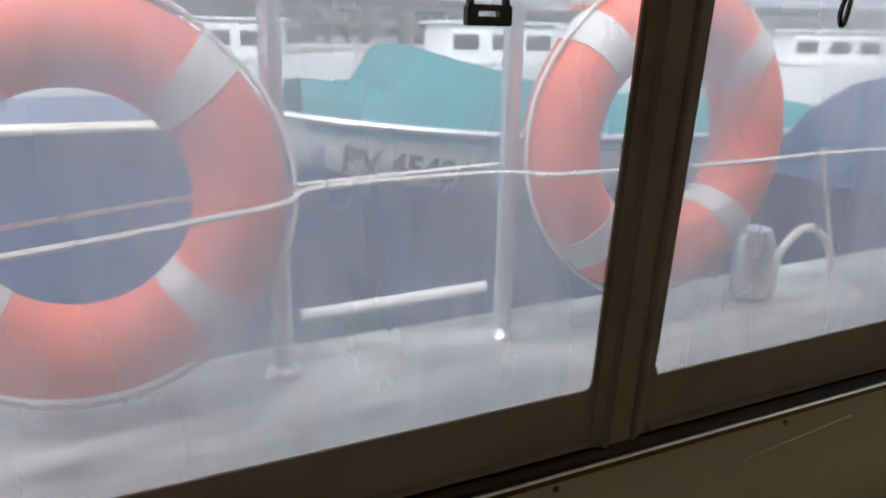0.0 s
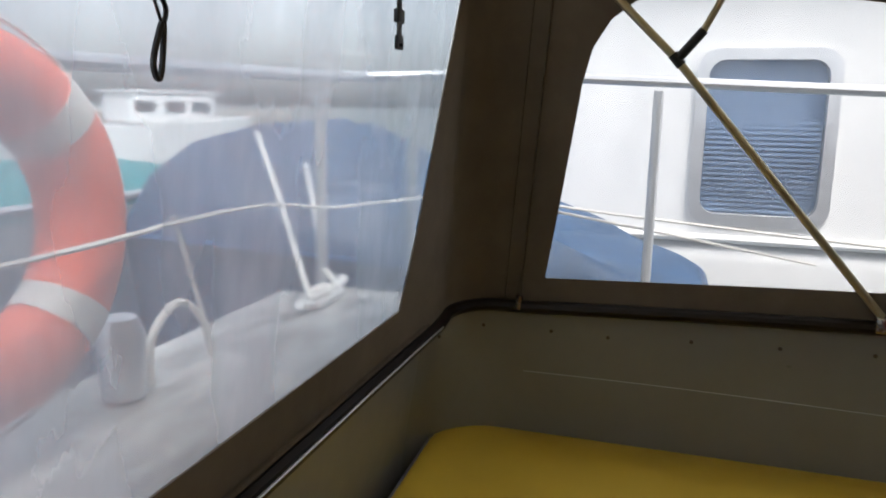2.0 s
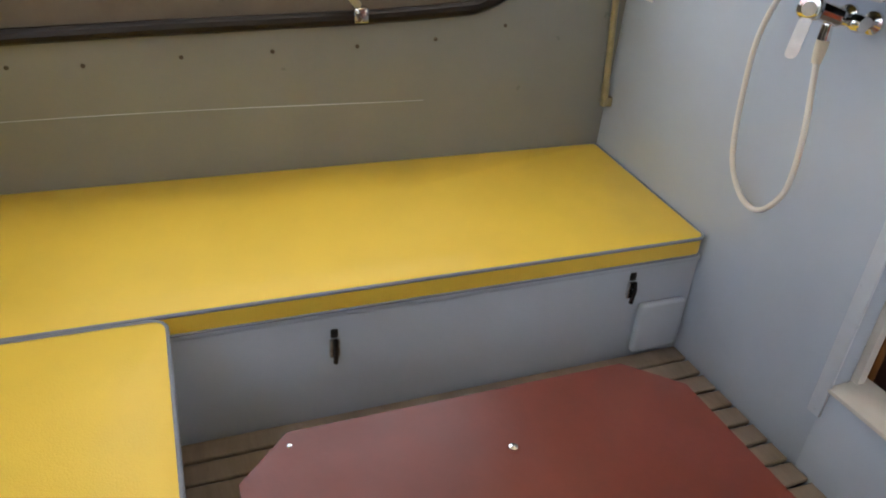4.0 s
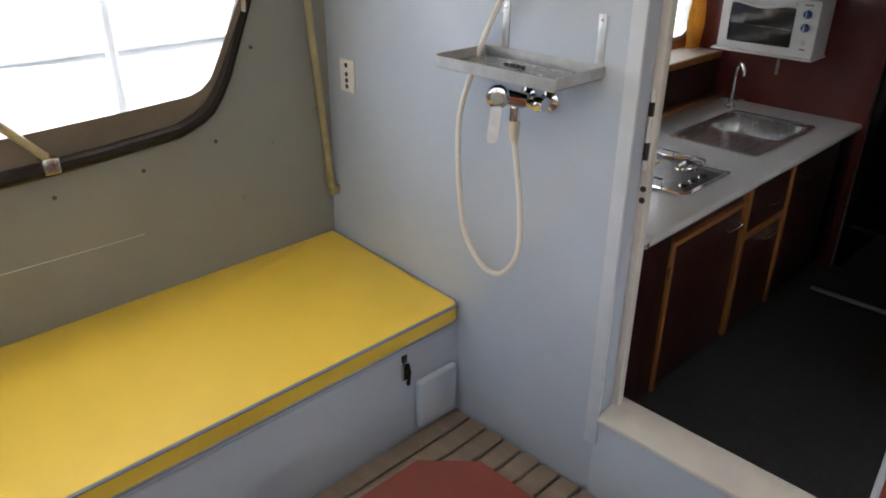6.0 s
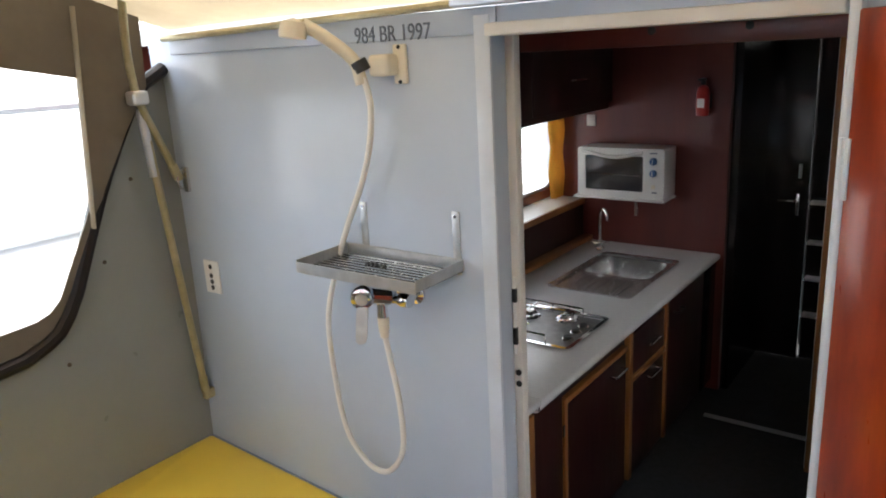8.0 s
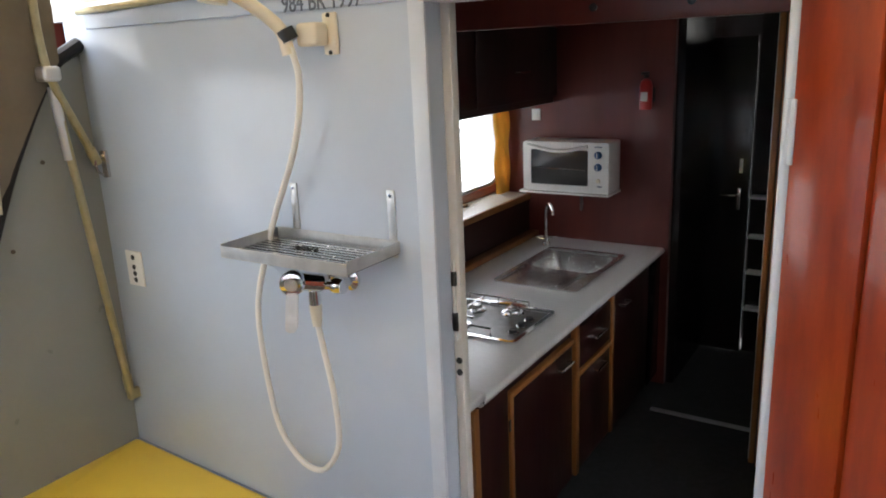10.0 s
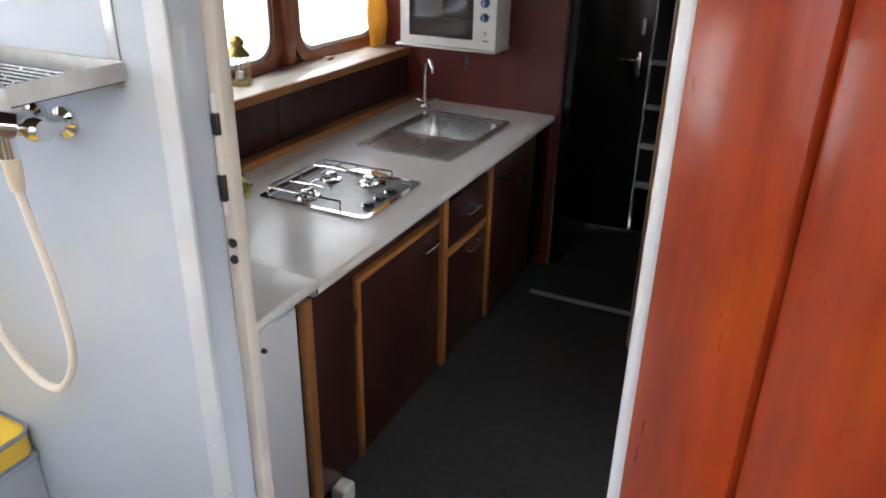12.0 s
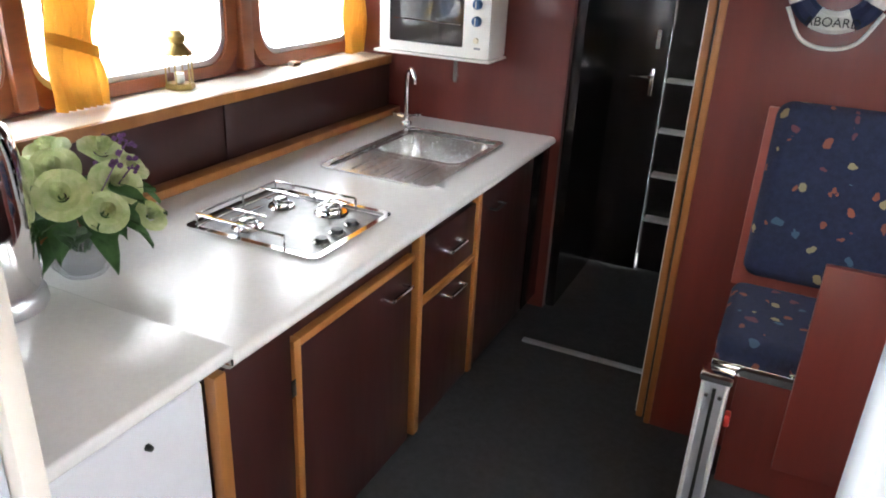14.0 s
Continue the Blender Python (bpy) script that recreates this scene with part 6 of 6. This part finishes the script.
# blue covered boat astern to starboard
bb = thing("covered_boat", (1.4, 2.9, -0.5), "dark blue boat under a blue tarpaulin tied down with white lines", "boat")
lp = rounded(0.78, 1.38, 2.08, 4.45, (0.45, 0.6, 0.35, 0.35), 8)
bcx, bcy = 1.43, 2.95
bm = bmesh.new()
prev = None
for f, z in ((0.8, -0.6), (0.93, 0.1), (1.0, 0.86), (1.015, 0.90), (1.0, 0.93), (0.97, 1.0), (0.9, 1.18), (0.75, 1.36), (0.5, 1.46), (0.2, 1.50)):
    ring = []
    for x, y in lp:
        rise = 0.22 + 0.78 * min(1, max(0, (y - 1.5) / 1.6))
        zz = z if z < 0.94 else 0.93 + (z - 0.93) * rise + 0.02 * math.sin(9 * y + 5 * x)
        if z > 0.5:
            zz -= 0.12 * max(0, (2.3 - y) / 0.9)
        ring.append(bm.verts.new((bcx + (x - bcx) * f, bcy + (y - bcy) * f, zz)))
    if prev:
        for k in range(len(ring)):
            bm.faces.new((prev[k], prev[(k + 1) % len(ring)], ring[(k + 1) % len(ring)], ring[k]))
    prev = ring
bm.faces.new(prev)
part("hull_and_cover", bm, NAVYCLOTH, bb, smooth=60)
part("gunwale_line", tube([(bcx + (x - bcx) * 1.02, bcy + (y - bcy) * 1.02, 0.895 - 0.12 * max(0, (2.3 - y) / 0.9)) for x, y in lp], 0.02, 8, closed=True), NAVY, bb)

# long blue hull with a white line close astern to port
mD = pose(-2.4, 7.6, 0, 0, 0, 182)
pb = thing("moored_boat", (-2.4, 7.6, -0.5), "long dark blue hull with a cream strake moored astern", "boat")
hull(pb, "hull", -5.0, 9.5, 2.4, -0.6, 1.10, 0.98, NAVY, mD, 0.85)
part("strake", tube(spline([(-6.6, 6.62, 1.02), (-4.0, 6.38, 1.015), (-1.0, 6.34, 1.005), (2.4, 6.45, 0.99)], 5), 0.035, 8), SILLTOP, pb)
part("deckhouse", box((-5.2, 7.1, 1.0), (-3.4, 8.2, 1.62), 0.08, 3), GELCOAT, pb)

# white cruiser alongside to starboard
cr = thing("cabin_cruiser", (3.2, 1.0, -0.5), "white cabin cruiser moored alongside", "boat")
part("hull", box((2.16, -6, -0.6), (4.6, 2.3, 0.84), 0.12, 3), GELCOAT, cr)
part("deck_edge", tube([(2.17, -6, 0.86), (2.17, 2.3, 0.86)], 0.025, 8), GELCOAT, cr)
wl = rounded(0.735, 1.005, 1.365, 1.885, 0.09)
cp = lambda y, z, d: Vector((2.2 + 0.05 * (z - 1) + d, y, z))
part("cabin_side", holed([(-6.0, 0.84), (2.35, 0.84), (2.15, 2.5), (-6.0, 2.5)], wl, cp, 0.05), GELCOAT, cr)
part("cabin_front", box((2.21, 2.2, 0.84), (4.3, 2.3, 2.45), 0.04), GELCOAT, cr)
part("cabin_roof", box((2.1, -6.0, 2.48), (4.4, 2.3, 2.56), 0.03), GELCOAT, cr)
wn_ = part("window_frame", holed(rounded(0.67, 0.94, 1.43, 1.95, 0.12), wl, lambda y, z, d: cp(y, z, d - 0.025), 0.03), ALU, cr, "pale aluminium window frame")
part("pane", plate(wl, lambda y, z, d: cp(y, z, d + 0.01), 0.004), GLASS, wn_)
bl = part("blind", plate(wl, lambda y, z, d: cp(y, z, d + 0.045), 0.004), BLIND, cr, "blue-grey slatted blind")
for i in range(18):
    part("blind_slat", box((2.228, 0.745, 1.02 + 0.03 * i), (2.236, 1.355, 1.035 + 0.03 * i)), BLIND, bl)

# far quay, boats and trees
solid("quay", box((-60, 46, -0.6), (80, 68, 0.9), 0.1), QUAY, "far stone quay", "quay", "structure")
fb_proto = None
rng = random.Random(4)
for i, (x, y, s) in enumerate(((-9, 17, 1.0), (-4.5, 19, 1.2), (1, 21, 1.1), (7, 18, 1.3), (13, 22, 1.0), (18, 17, 1.2))):
    if fb_proto is None:
        fb = thing("moored_cruiser", (x, y, -0.5), "white cruiser moored across the harbour", "boat", "far moored cruisers")
        mm = pose(x, y, 0)
        hull(fb, "hull", -3.2, 6.4, 2.4, -0.6, 1.2, 0.9, GELCOAT, mm, 0.7)
        part("cabin", box((x - 1.8, y - 0.9, 0.95), (x + 1.2, y + 0.9, 1.9), 0.2, 3), GELCOAT, fb)
        for wx in (-1.3, -0.3, 0.6):
            part("window", box((x + wx - 0.35, y - 0.91, 1.3), (x + wx + 0.3, y - 0.895, 1.65), 0.01), DARKGLASS, fb)
        part("cabin_top", box((x - 1.9, y - 0.95, 1.88), (x + 1.3, y + 0.95, 1.95), 0.03), GELCOAT, fb)
        fb_proto = fb
    else:
        copy_thing(fb_proto, pose(x, y, -0.5, 0, 0, rng.uniform(-25, 25)))
for i, (x, y, w, h) in enumerate(((-26, 60, 9, 4.5), (-14, 62, 7, 6), (-4, 60, 8, 4.2), (8, 62, 9, 5), (22, 60, 8, 6.5), (36, 61, 10, 5))):
    bm = bmesh.new()
    for k in range(420):
        a, b, c = rng.gauss(0, 0.42), rng.gauss(0, 0.3), rng.random() ** 0.7
        p = Vector((x + a * w, y + b * 4, 0.9 + h * c * (1 - 0.35 * abs(a))))
        s = rng.uniform(0.25, 0.7)
        q = Euler((rng.uniform(0, 6), rng.uniform(0, 6), 0)).to_matrix()
        vs = [bm.verts.new(p + q @ Vector(v) * s) for v in ((-1, -0.5, 0), (1, -0.4, 0.2), (0.8, 0.6, -0.1), (-0.7, 0.5, 0.15))]
        bm.faces.new(vs)
    t = thing("tree", (x, y, 0.9), "distant green tree beyond the quay", "tree", "far trees")
    part("crown", bm, FOLIAGE, t, smooth=0)
    part("trunk", tube([(x, y, 0.85), (x + 0.1, y, 0.9 + h * 0.6)], 0.25, 8, radii=[0.3, 0.12]), GREYTEAK, t)
